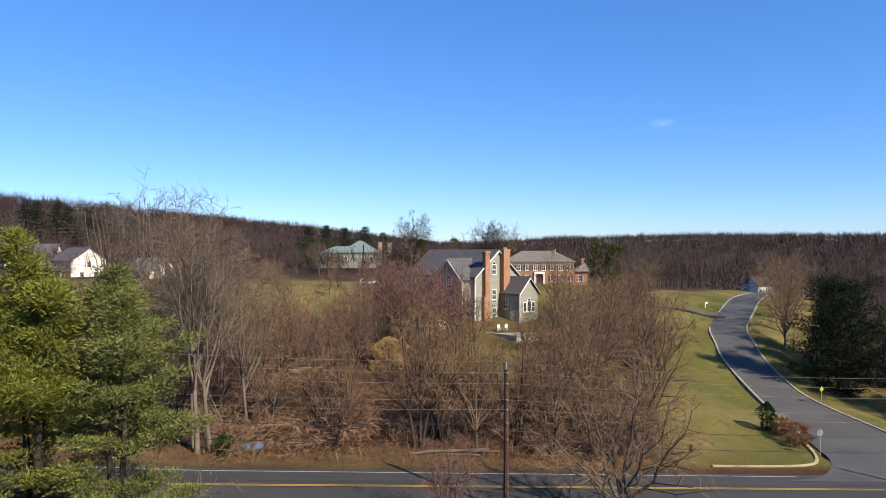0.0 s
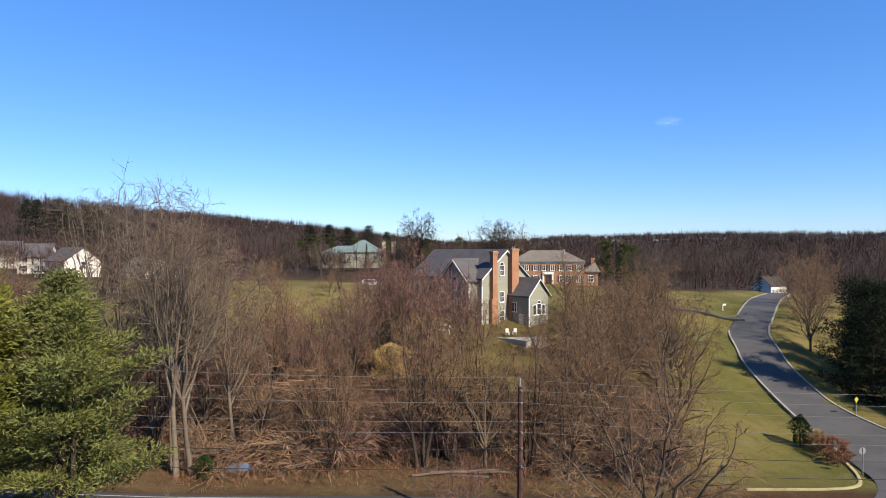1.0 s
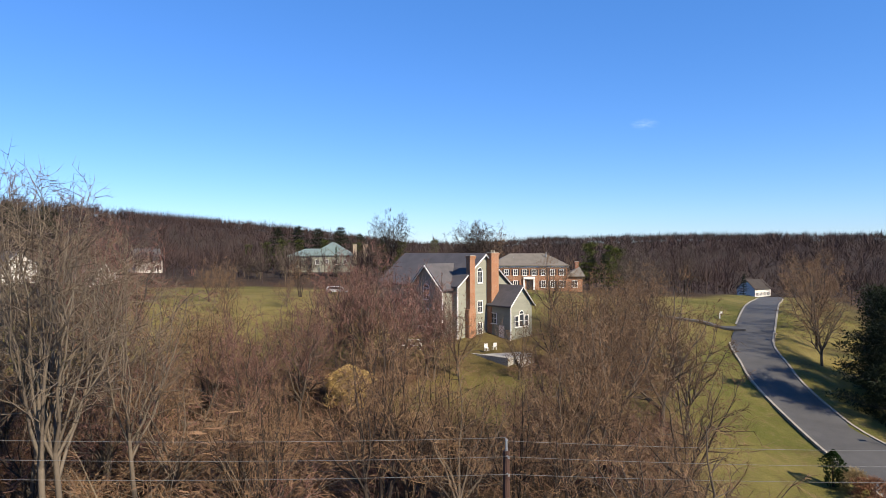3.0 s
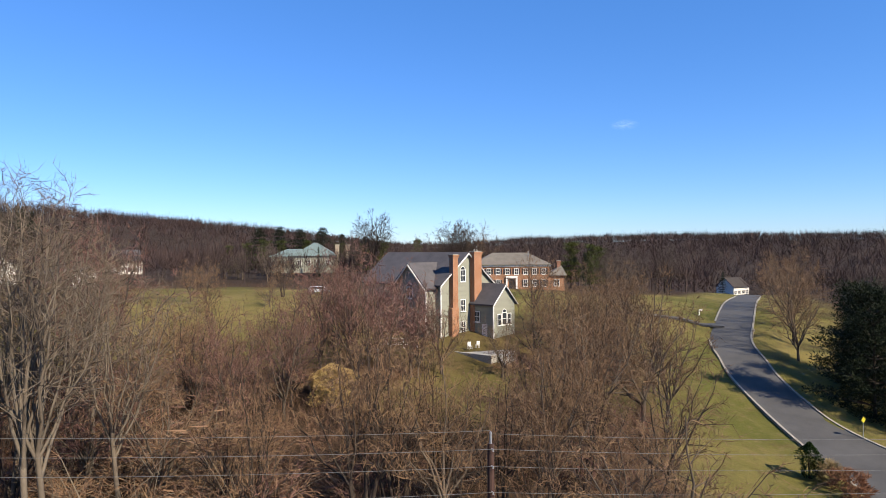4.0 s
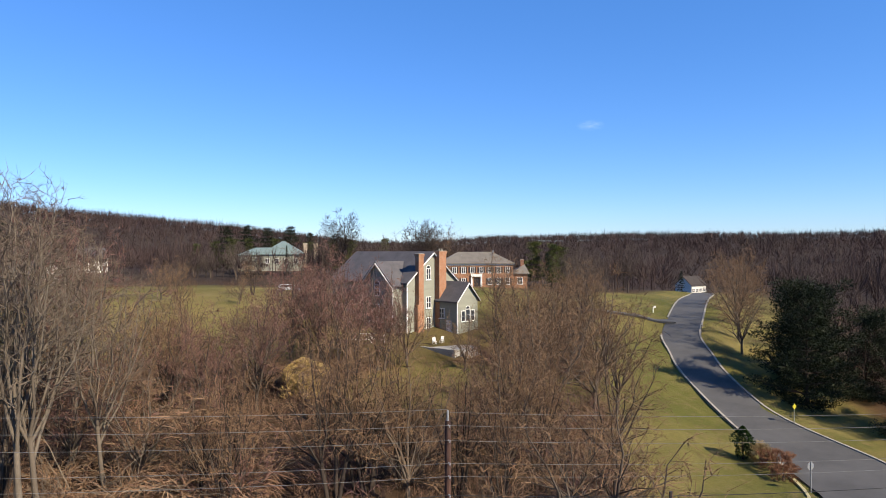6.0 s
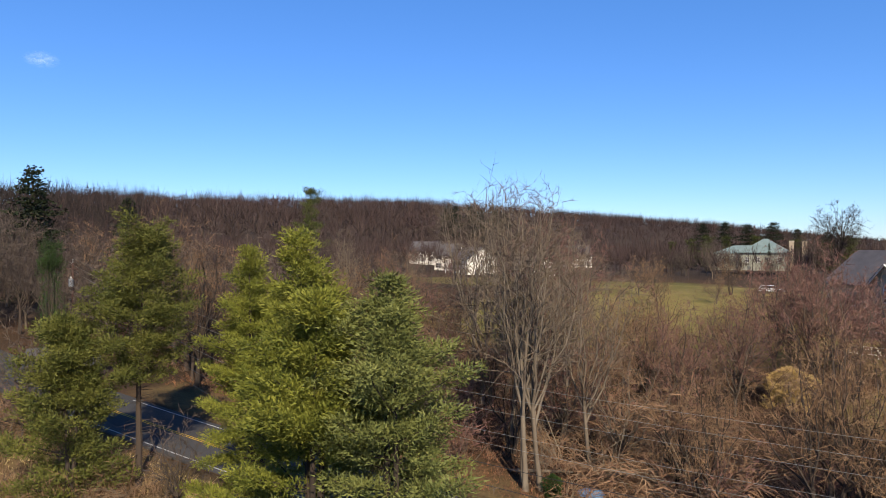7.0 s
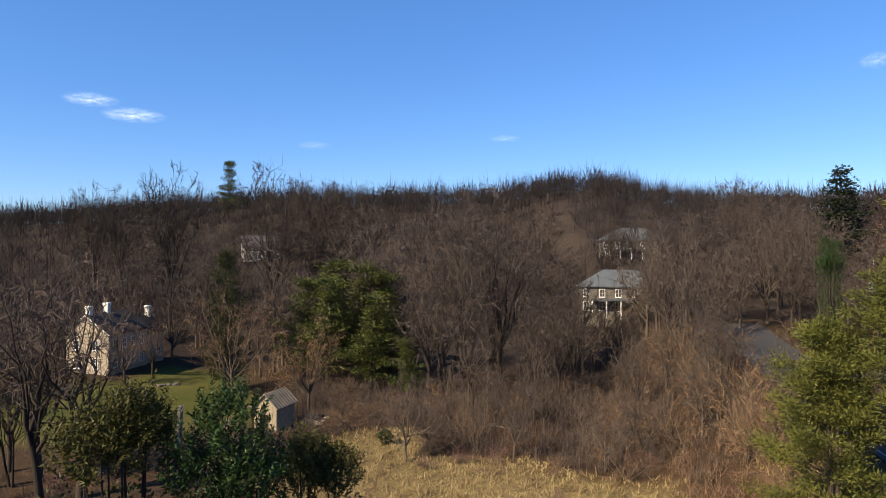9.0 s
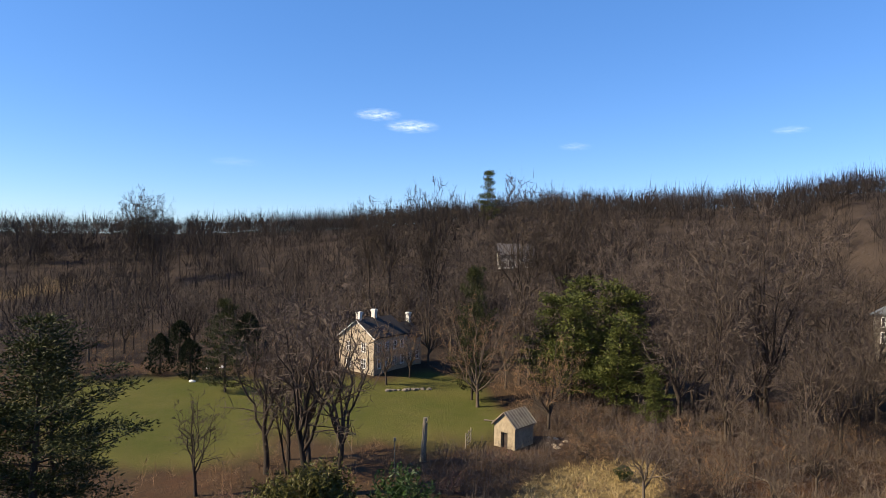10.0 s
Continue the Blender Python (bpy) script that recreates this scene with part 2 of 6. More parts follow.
def ground_material():
    m, t, s = nodes_of("ground_cover")
    at = t.nodes.new("ShaderNodeAttribute")
    at.attribute_name = "cover"
    sep = t.nodes.new("ShaderNodeSeparateColor")
    t.links.new(at.outputs["Color"], sep.inputs[0])
    litter = lay(t, (0.050, 0.031, 0.018), (0.080, 0.050, 0.028), wave(t, 0.12, 6, 0.7))
    litter = lay(t, litter, (0.092, 0.042, 0.022), wave(t, 0.05, 5, 0.65, 0.5, 0.7))
    litter = lay(t, litter, (0.045, 0.031, 0.021), wave(t, 1.6, 5, 0.75, 0.48, 0.72))
    lawn = lay(t, (0.160, 0.134, 0.036), (0.235, 0.186, 0.066), wave(t, 0.09, 6, 0.65))
    lawn = lay(t, lawn, (0.108, 0.108, 0.026), wave(t, 0.035, 6, 0.65, 0.46, 0.62))
    lawn = lay(t, lawn, (0.205, 0.150, 0.070), wave(t, 0.55, 7, 0.8, 0.52, 0.72))
    lawn = lay(t, lawn, (0.110, 0.076, 0.036), wave(t, 0.22, 7, 0.8, 0.54, 0.70))
    gold = lay(t, (0.170, 0.120, 0.052), (0.270, 0.198, 0.086), wave(t, 0.25, 6, 0.7))
    gold = lay(t, gold, (0.110, 0.074, 0.038), wave(t, 0.6, 6, 0.75, 0.5, 0.68))
    green = lay(t, (0.066, 0.076, 0.016), (0.108, 0.100, 0.028), wave(t, 0.06, 6, 0.65))
    green = lay(t, green, (0.103, 0.085, 0.036), wave(t, 0.35, 5, 0.75, 0.58, 0.8))
    col = lay(t, litter, lawn, sep.outputs[0])
    col = lay(t, col, gold, sep.outputs[1])
    col = lay(t, col, green, sep.outputs[2])
    # Far woodland floor: litter colour darkened to carry the shade under the trees.
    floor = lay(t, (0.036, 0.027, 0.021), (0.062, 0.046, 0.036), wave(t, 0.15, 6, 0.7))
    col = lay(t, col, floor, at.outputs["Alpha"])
    fine = wave(t, 3.5, 5, 0.8, 0.3, 0.7)
    col = lay(t, col, lay(t, col, (0.5, 0.5, 0.5), 1.0, "MULTIPLY"), lay(t, (0, 0, 0), (0.6, 0.6, 0.6), fine))
    t.links.new(col, s.inputs["Base Color"])
    s.inputs["Roughness"].default_value = 1.0
    s.inputs["Specular IOR Level"].default_value = 0.1
    bump(t, s, fine, 0.6, 0.25)
    return m


GROUND = ground_material()


# ---------------------------------------------------------------- building helpers
def mesh_of(name, verts, faces, material=None):
    me = bpy.data.meshes.new(name)
    me.from_pydata(verts, [], faces)
    if material:
        me.materials.append(material)
    me.validate()
    return me


def part(name, bm, material, parent, label=""):
    """Links a bmesh (or a mesh) as one mesh object under a thing or a part."""
    if isinstance(bm, bmesh.types.BMesh):
        me = bpy.data.meshes.new(name)
        bmesh.ops.recalc_face_normals(bm, faces=bm.faces)
        bm.to_mesh(me)
        bm.free()
        me.materials.append(material)
    else:
        me = bm
        if material and not me.materials:
            me.materials.append(material)
    ob = new(name, me)
    ob.parent = parent
    if label:
        ob["label"] = label
    return ob


def box(bm, x0, x1, y0, y1, z0, z1, bevel=0.0):
    """A box, with its edges rounded where bevel is given."""
    made = bmesh.ops.create_cube(bm, size=1)
    vs = made["verts"]
    for v in vs:
        v.co = Vector(((x0 + x1) / 2 + v.co.x * (x1 - x0), (y0 + y1) / 2 + v.co.y * (y1 - y0), (z0 + z1) / 2 + v.co.z * (z1 - z0)))
    if bevel:
        es = list({e for v in vs for e in v.link_edges})
        bmesh.ops.bevel(bm, geom=es, offset=bevel, segments=1, affect="EDGES")
    return bm


def rod(bm, a, b, ra, rb=None, sides=8):
    """A tapered rod from a to b."""
    a, b = Vector(a), Vector(b)
    m = bmesh.ops.create_cone(bm, cap_ends=True, segments=sides, radius1=ra, radius2=ra if rb is None else rb, depth=(b - a).length)
    q = (b - a).to_track_quat("Z", "Y").to_matrix()
    for v in m["verts"]:
        v.co = q @ v.co + (a + b) / 2
    return bm


def prism(bm, outline, y0, y1):
    """An outline in x and z, drawn out along y."""
    f = [bm.verts.new((x, y0, z)) for x, z in outline]
    b = [bm.verts.new((x, y1, z)) for x, z in outline]
    n = len(outline)
    bm.faces.new(f)
    bm.faces.new(b[::-1])
    for i in range(n):
        bm.faces.new((f[i], b[i], b[(i + 1) % n], f[(i + 1) % n]))
    return bm


def thing(name, m, label, category, group="", kind=""):
    """An empty at a thing's base, tagged, that will hold its parts."""
    ob = new(name)
    ob.empty_display_size = 0.3
    ob.matrix_world = m
    return tagged(ob, label, category, group, kind)


# ---------------------------------------------------------------- lie of the land
def smooth(a, b, v):
    t = np.clip((v - a) / (b - a), 0, 1)
    return t * t * (3 - 2 * t)


def road_y(x):
    """The main road's middle."""
    x = np.asarray(x, float)
    return 52.9 + 0.132 * x + 0.0011 * np.clip(-20 - x, 0, 110) ** 2 * smooth(0, 30, -20 - x)


def road_z(x):
    x = np.clip(np.asarray(x, float), -130, 120)
    return 0.9 - 0.056 * x + 0.027 * np.clip(-20 - x, 0, 400)


SIDE = [(41.5, 60.0), (42.6, 66.5), (44.4, 76.0), (45.7, 88.0), (47.7, 103.5), (49.9, 112.0), (52.6, 121.0), (59.0, 132.4), (69.0, 150.0), (79.7, 169.0), (92.0, 190.0), (110.0, 222.0), (128.0, 252.0)]


def glide(points, n):
    """A smooth line through points, in n pieces a stretch."""
    out = []
    p = [Vector((*q, 0)) for q in points]
    p = [2 * p[0] - p[1]] + p + [2 * p[-1] - p[-2]]
    for i in range(1, len(p) - 2):
        a, b, c, d = p[i - 1:i + 3]
        for k in range(n):
            s = k / n
            out.append(0.5 * (2 * b + (c - a) * s + (2 * a - 5 * b + 4 * c - d) * s * s + (3 * b - a - 3 * c + d) * s ** 3))
    out.append(p[-2])
    return out


SIDE_LINE = glide(SIDE, 8)
DRIVE_LINE = glide([(-84, 45.0), (-91, 41.5), (-99, 39), (-107, 37.5)], 6)


def off_line(line, x, y):
    """Distance from a line of points."""
    best = np.full(np.shape(x), 1e9)
    for a, b in zip(line[:-1], line[1:]):
        dx, dy = b.x - a.x, b.y - a.y
        s = np.clip(((x - a.x) * dx + (y - a.y) * dy) / (dx * dx + dy * dy), 0, 1)
        best = np.minimum(best, np.hypot(x - a.x - s * dx, y - a.y - s * dy))
    return best


# how far the wooded skyline stands over the eye's level, by compass bearing
SKY_AZ = [-60, -34, -20, -10, -5, 0, 4, 10, 20, 28, 34, 45, 60, 70, 79, 84, 88, 93, 100, 110, 120, 130, 142, 155, 180]
SKY_RISE = [0.028, 0.028, 0.029, 0.026, 0.018, 0.017, 0.025, 0.039, 0.058, 0.072, 0.080, 0.087, 0.093, 0.097, 0.109, 0.132, 0.133, 0.117, 0.115, 0.111, 0.095, 0.075, 0.060, 0.050, 0.04]


def open_height(x, y):
    """The height of the ground before the lane was cut."""
    x, y = np.asarray(x, float), np.asarray(y, float)
    zr = road_z(x)
    d = y - road_y(x)
    north = zr - np.clip(zr, 0, 99) * 0.85 * smooth(20, 100, d) + 11.5 * smooth(10, 95, d)
    north = north - 7.0 * np.exp(-(((x - 150) / 75) ** 2 + ((y - 320) / 75) ** 2))
    floor = -2.3 + 0.03 * np.clip(-40 - y, 0, 80) + 0.02 * np.clip(x + 30, 0, 60)
    south = zr + (floor - zr) * smooth(4, 19, -d)
    z = np.where(d > 0, north, south)
    r = np.hypot(x, y - 15)
    az = np.degrees(np.arctan2(-x, y - 15))
    rise = np.interp(az, SKY_AZ, SKY_RISE)
    far_r = np.interp(az, [-60, 5, 22, 40, 62, 76, 125, 145, 180], [950, 950, 750, 560, 430, 350, 350, 430, 520])
    z = z + (4.0 + rise * far_r - z) * smooth(0.36, 1.0, r / far_r)
    lumps = np.sin(x / 23.0 + 1.3) * np.cos(y / 19.0) * 0.22 + np.sin(x / 7.1) * np.sin(y / 8.3 + 0.7) * 0.07
    far = np.sin(x / 61.0 + 0.4) * np.cos(y / 83.0 + 1.1) * 1.6 * smooth(250, 500, r)
    z = z + 2.1 * np.exp(-(((x + 106) / 17) ** 2 + ((y + 56) / 15) ** 2))
    z = z + 2.4 * np.exp(-(((x + 149) / 24) ** 2 + ((y - 34) / 22) ** 2))
    return z + lumps * smooth(5, 12, np.abs(d)) * smooth(5, 12, off_line(SIDE_LINE[::6], x, y)) + far


LANE_X = np.array([p.x for p in SIDE_LINE])
LANE_Y = np.array([p.y for p in SIDE_LINE])
LANE_Z = open_height(LANE_X, LANE_Y)


def lane_flare(y):
    """How much wider the lane is on its eastern side, towards the main road."""
    return 4.5 * (1 - smooth(72, 93, y))


def height(x, y):
    """The height of the ground, level across the lane and its flare."""
    x, y = np.asarray(x, float), np.asarray(y, float)
    z = open_height(x, y)
    if not np.any((x > 20) & (y > 50)):
        return z
    off = off_line(SIDE_LINE, x, y)
    level = np.interp(y + 0.3 * (x - np.interp(y, LANE_Y, LANE_X)), LANE_Y, LANE_Z)
    return z + (level - z) * (1 - smooth(3.8 + lane_flare(y), 9.0 + lane_flare(y), off)) * (y > 66)


def h(x, y):
    return float(height(x, y))

# ---------------------------------------------------------------- ground
def blot(x, y, cx, cy, rx, ry, turn=0.0):
    """A soft-edged oval patch, 0 to 1."""
    c, s = math.cos(radians(turn)), math.sin(radians(turn))
    u, v = (x - cx) * c + (y - cy) * s, -(x - cx) * s + (y - cy) * c
    w = np.sin(x / 3.1 + y / 4.7) * 0.06 + np.sin(x / 1.7 - y / 2.3) * 0.04
    return 1 - smooth(0.85, 1.1, np.hypot(u / rx, v / ry) + w)


def cover(x, y):
    """How much of the ground is rough lawn, dry gold grass and mown green grass."""
    d = y - road_y(x)
    side = off_line(SIDE_LINE[::3], x, y)
    left = x < np.interp(y, [p.y for p in SIDE_LINE], [p.x for p in SIDE_LINE])
    edge = np.interp(y, [55, 66, 90, 120, 150], [17, 21, 27, 35, 42])
    lawn = smooth(0, 3, x - edge) * smooth(5, 7, d) * (1 - smooth(66, 80, d) * left) * (left + (~left) * (1 - smooth(15, 20, side)))
    lawn = np.maximum(lawn, blot(x, y, 62, 152, 24, 16, 60))
    lawn = np.maximum(lawn, (1 - smooth(9, 16, side)) * smooth(9, 12, d))
    lawn = np.maximum(lawn, blot(x, y, -28, 118, 30, 24, 10))
    lawn = np.maximum(lawn, blot(x, y, -34, 152, 34, 16, 0) * 0.9)
    lawn = np.maximum(lawn, blot(x, y, -47, 99, 15, 9, 0) * 0.9)
    lawn = np.maximum(lawn, blot(x, y, 18, 150, 26, 28, 0))
    lawn = np.maximum(lawn, blot(x, y, 2, 116, 20, 17, 0) * 0.5)
    lawn = np.maximum(lawn, blot(x, y, 12, 92, 16, 9, 0) * 0.7)
    lawn = np.maximum(lawn, blot(x, y, -75, 145, 22, 14, 0) * 0.7)
    gold = blot(x, y, -55, 13.5, 17, 18.5, 0)
    gold = np.maximum(gold, blot(x, y, -72, -1, 11, 6, -20))
    gold = np.maximum(gold, 0.38 * smooth(3.8, 4.6, np.abs(d)) * (1 - smooth(8.0, 11.0, np.abs(d) + 1.5 * np.sin(x / 4.0))) * (x < 24) * (x > -62))
    gold = np.maximum(gold, 0.6 * blot(x, y, -120, -206, 24, 11, 20))
    green = blot(x, y, -84, -40, 17, 22, 25)
    green = np.maximum(green, blot(x, y, -68, -64, 20, 24, 20))
    green = np.maximum(green, blot(x, y, -84, -26, 13, 9, 0) * 0.55)
    green = np.maximum(green, blot(x, y, -58, -52, 12, 14, 20))
    green = np.maximum(green, blot(x, y, -100, -38, 14, 9, 20))
    return lawn, gold * (1 - green), green


def build_ground():
    n = 250
    u = np.linspace(-1, 1, n)
    gx = -15 + 30 * np.sinh(5.0 * u)
    gy = 35 + 30 * np.sinh(5.0 * u)
    x, y = np.meshgrid(gx, gy)
    z = height(x, y)
    d = np.abs(y - road_y(x))
    under = np.maximum(1 - smooth(3.3, 3.9, d), 1 - smooth(2.7, 3.1, off_line(SIDE_LINE, x, y)))
    under = np.maximum(under, (y > 69) * (y < 95) * (x > np.interp(y, LANE_Y, LANE_X)) * (1 - smooth(2.7 + lane_flare(y), 3.1 + lane_flare(y), off_line(SIDE_LINE, x, y))))
    under = np.maximum(under, 1 - smooth(1.4, 2.2, off_line(DRIVE_LINE, x, y)))
    z = z - 0.22 * under
    verts = np.stack([x, y, z], -1).reshape(-1, 3)
    i = np.arange(n * n).reshape(n, n)
    faces = np.stack([i[:-1, :-1], i[:-1, 1:], i[1:, 1:], i[1:, :-1]], -1).reshape(-1, 4)
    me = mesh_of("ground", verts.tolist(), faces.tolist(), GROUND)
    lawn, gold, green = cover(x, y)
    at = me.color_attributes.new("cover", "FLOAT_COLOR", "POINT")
    # Alpha masks where shade under the far woods is painted into the ground.
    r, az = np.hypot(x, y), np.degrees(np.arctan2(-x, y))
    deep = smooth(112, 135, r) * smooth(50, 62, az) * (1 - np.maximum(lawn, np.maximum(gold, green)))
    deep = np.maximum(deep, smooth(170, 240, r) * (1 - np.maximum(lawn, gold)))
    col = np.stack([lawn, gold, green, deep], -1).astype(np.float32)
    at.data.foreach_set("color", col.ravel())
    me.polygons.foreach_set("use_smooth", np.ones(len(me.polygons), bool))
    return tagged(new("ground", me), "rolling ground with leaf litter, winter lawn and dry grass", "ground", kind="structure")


build_ground()


def ribbon(name, line, lo, hi, lift, material, thick=0.0):
    """A strip along a line, from lo to hi metres off its middle (to its left), lift metres over the ground."""
    vs, fs = [], []
    for k, p in enumerate(line):
        q = (line[min(k + 1, len(line) - 1)] - line[max(k - 1, 0)]).normalized()
        side = Vector((-q.y, q.x, 0))
        base = h(p.x, p.y)
        for o in (lo(p) if callable(lo) else lo, hi(p) if callable(hi) else hi):
            e = p + side * o
            vs.append((e.x, e.y, base + lift))
            if thick:
                vs.append((e.x, e.y, base + lift - thick))
    w = 4 if thick else 2
    for k in range(len(line) - 1):
        a, b = k * w, (k + 1) * w
        if thick:
            fs += [(a, a + 2, b + 2, b), (a + 1, a, b, b + 1), (a + 2, a + 3, b + 3, b + 2)]
        else:
            fs.append((a, a + 1, b + 1, b))
    return mesh_of(name, vs, fs, material)


MAIN_LINE = [Vector((x, float(road_y(x)), 0)) for x in np.arange(150, -106, -3.0)]
main_road = tagged(new("road_main", ribbon("road_main", MAIN_LINE, -3.7, 3.7, 0.02, ASPHALT_MAIN, 0.3)), "dark asphalt two-lane country road with worn edges", "road", kind="structure")
for name, lo, hi, mat in (("edge_line", -3.22, -3.08, PAINT_WHITE), ("edge_line", 3.08, 3.22, PAINT_WHITE), ("centre_line", 0.06, 0.18, PAINT_YELLOW), ("centre_line", -0.18, -0.06, PAINT_YELLOW)):
    rows = [p for p in MAIN_LINE if p.x > -62]
    if name == "edge_line" and lo < 0:
        part(name, ribbon(name, [p for p in MAIN_LINE if p.x > 52], lo, hi, 0.027, mat), mat, main_road)
        rows = [p for p in MAIN_LINE if -62 < p.x < 34]
    part(name, ribbon(name, rows, lo, hi, 0.027, mat), mat, main_road, "solid yellow centre line" if name == "centre_line" else "solid white edge line")
def lane_edge(p):
    """The lane's eastern edge, which flares out towards the main road."""
    return -3.0 - float(lane_flare(p.y))


side_road = tagged(new("road_side", ribbon("road_side", SIDE_LINE, lane_edge, 3.0, 0.03, ASPHALT, 0.3)), "grey asphalt residential lane curving uphill", "road", kind="structure")


def mouth():
    """The flared mouth of the lane at the main road."""
    vs, fs = [], []
    n = 14
    for k in range(n + 1):
        s = k / n
        y = 60.2 + 9.0 * s
        cx = 41.4 + (y - 60) * 0.165
        flare = 7.5 * (1 - math.sqrt(max(0.0, 1 - (1 - s) ** 2)))
        for x in (cx - 3.0 - flare, cx + 3.0 + flare * 0.8):
            vs.append((x, y + 0.12 * (x - cx) * (1 - s), h(cx, y) + 0.035))
    for k in range(n):
        fs.append((2 * k, 2 * k + 1, 2 * k + 3, 2 * k + 2))
    return vs, fs


vs, fs = mouth()
vs = [(x, y, float(road_z(x)) + 0.03 + (h(42.6, y) - float(road_z(42.6))) * 1.0) for x, y, z in vs]
part("road_mouth", mesh_of("road_mouth", vs, fs, ASPHALT), ASPHALT, side_road)
driveway = tagged(new("driveway", ribbon("driveway", DRIVE_LINE, -1.6, 1.6, 0.03, ASPHALT, 0.25)), "narrow grey asphalt driveway among bare trees", "driveway", kind="structure")
yard = glide([(-76, 51), (-80, 53), (-86, 56)], 4)
part("parking_apron", ribbon("parking_apron", yard, -4, 4, 0.06, ASPHALT, 0.3), ASPHALT, driveway)


def kerb(name, line, o, mat, label):
    me = ribbon(name, line, o, (lambda p: o(p) + 0.28) if callable(o) else o + 0.28, 0.14, mat, 0.4)
    return tagged(new(name, me), label, "kerb", kind="structure")


kerb("kerb", [p for p in SIDE_LINE if 73 < p.y < 122], 3.0, CONCRETE, "low concrete kerb along the lane")
kerb("kerb", [p for p in SIDE_LINE if 131.5 < p.y < 200], 3.0, CONCRETE, "low concrete kerb along the upper lane")
kerb("kerb", [p for p in SIDE_LINE if 72 < p.y < 200], lambda p: lane_edge(p) - 0.28, CONCRETE, "low concrete kerb along the lane")
nose = glide([(25.5, 61.9), (29.5, 62.5), (33.5, 63.2), (36.2, 64.2), (37.8, 66.0), (39.2, 69.0), (40.4, 73.2)], 6)
kerb("kerb", nose, 0.0, KERB_YELLOW, "yellowed concrete kerb curving round the corner lawn")
spur = glide([(56.5, 131.0), (52.0, 133.0), (46.0, 134.5), (38.0, 136.0)], 5)
tagged(new("driveway", ribbon("driveway", spur, -2.6, 2.6, 0.05, ASPHALT, 0.3)), "short grey asphalt turning off the lane", "driveway", kind="structure")


# ---------------------------------------------------------------- trees
def tube(vs, fs, pts, radii, sides):
    """A tapered tube along points, closed to a point where its last radius is 0."""
    base = len(vs)
    n = len(pts)
    for k in range(n):
        d = (pts[min(k + 1, n - 1)] - pts[max(k - 1, 0)]).normalized()
        a = d.orthogonal().normalized()
        b = d.cross(a)
        for j in range(sides):
            w = 2 * math.pi * j / sides
            vs.append(tuple(pts[k] + (a * math.cos(w) + b * math.sin(w)) * radii[k]))
    for k in range(n - 1):
        for j in range(sides):
            i, q = base + k * sides + j, base + k * sides + (j + 1) % sides
            fs.append((i, q, q + sides, i + sides))


def spear(vs, fs, a, b, w, rng):
    """A twig: one thin triangle."""
    d = b - a
    s = d.cross(Vector((rng.uniform(-1, 1), rng.uniform(-1, 1), rng.uniform(-1, 1))))
    if s.length < 1e-6:
        return
    s = s.normalized() * w
    k = len(vs)
    vs += [tuple(a - s), tuple(a + s), tuple(b)]
    fs.append((k, k + 1, k + 2))


def swing(d, angle, rng):
    """A direction leant away from d by an angle, to a random side."""
    o = d.orthogonal().normalized()
    o.rotate(Matrix.Rotation(rng.uniform(0, 2 * math.pi), 3, d))
    return (d * math.cos(angle) + o * math.sin(angle)).normalized()


def limb(start, d, length, rng, steps, wander, lift):
    pts = [start.copy()]
    for _ in range(steps):
        d = (d + Vector((rng.uniform(-1, 1), rng.uniform(-1, 1), rng.uniform(-1, 1))) * wander + Vector((0, 0, lift))).normalized()
        pts.append(pts[-1] + d * (length / steps))
    return pts


def along(pts, s):
    k = min(int(s * (len(pts) - 1)), len(pts) - 2)
    f = s * (len(pts) - 1) - k
    return pts[k].lerp(pts[k + 1], f), (pts[k + 1] - pts[k]).normalized()


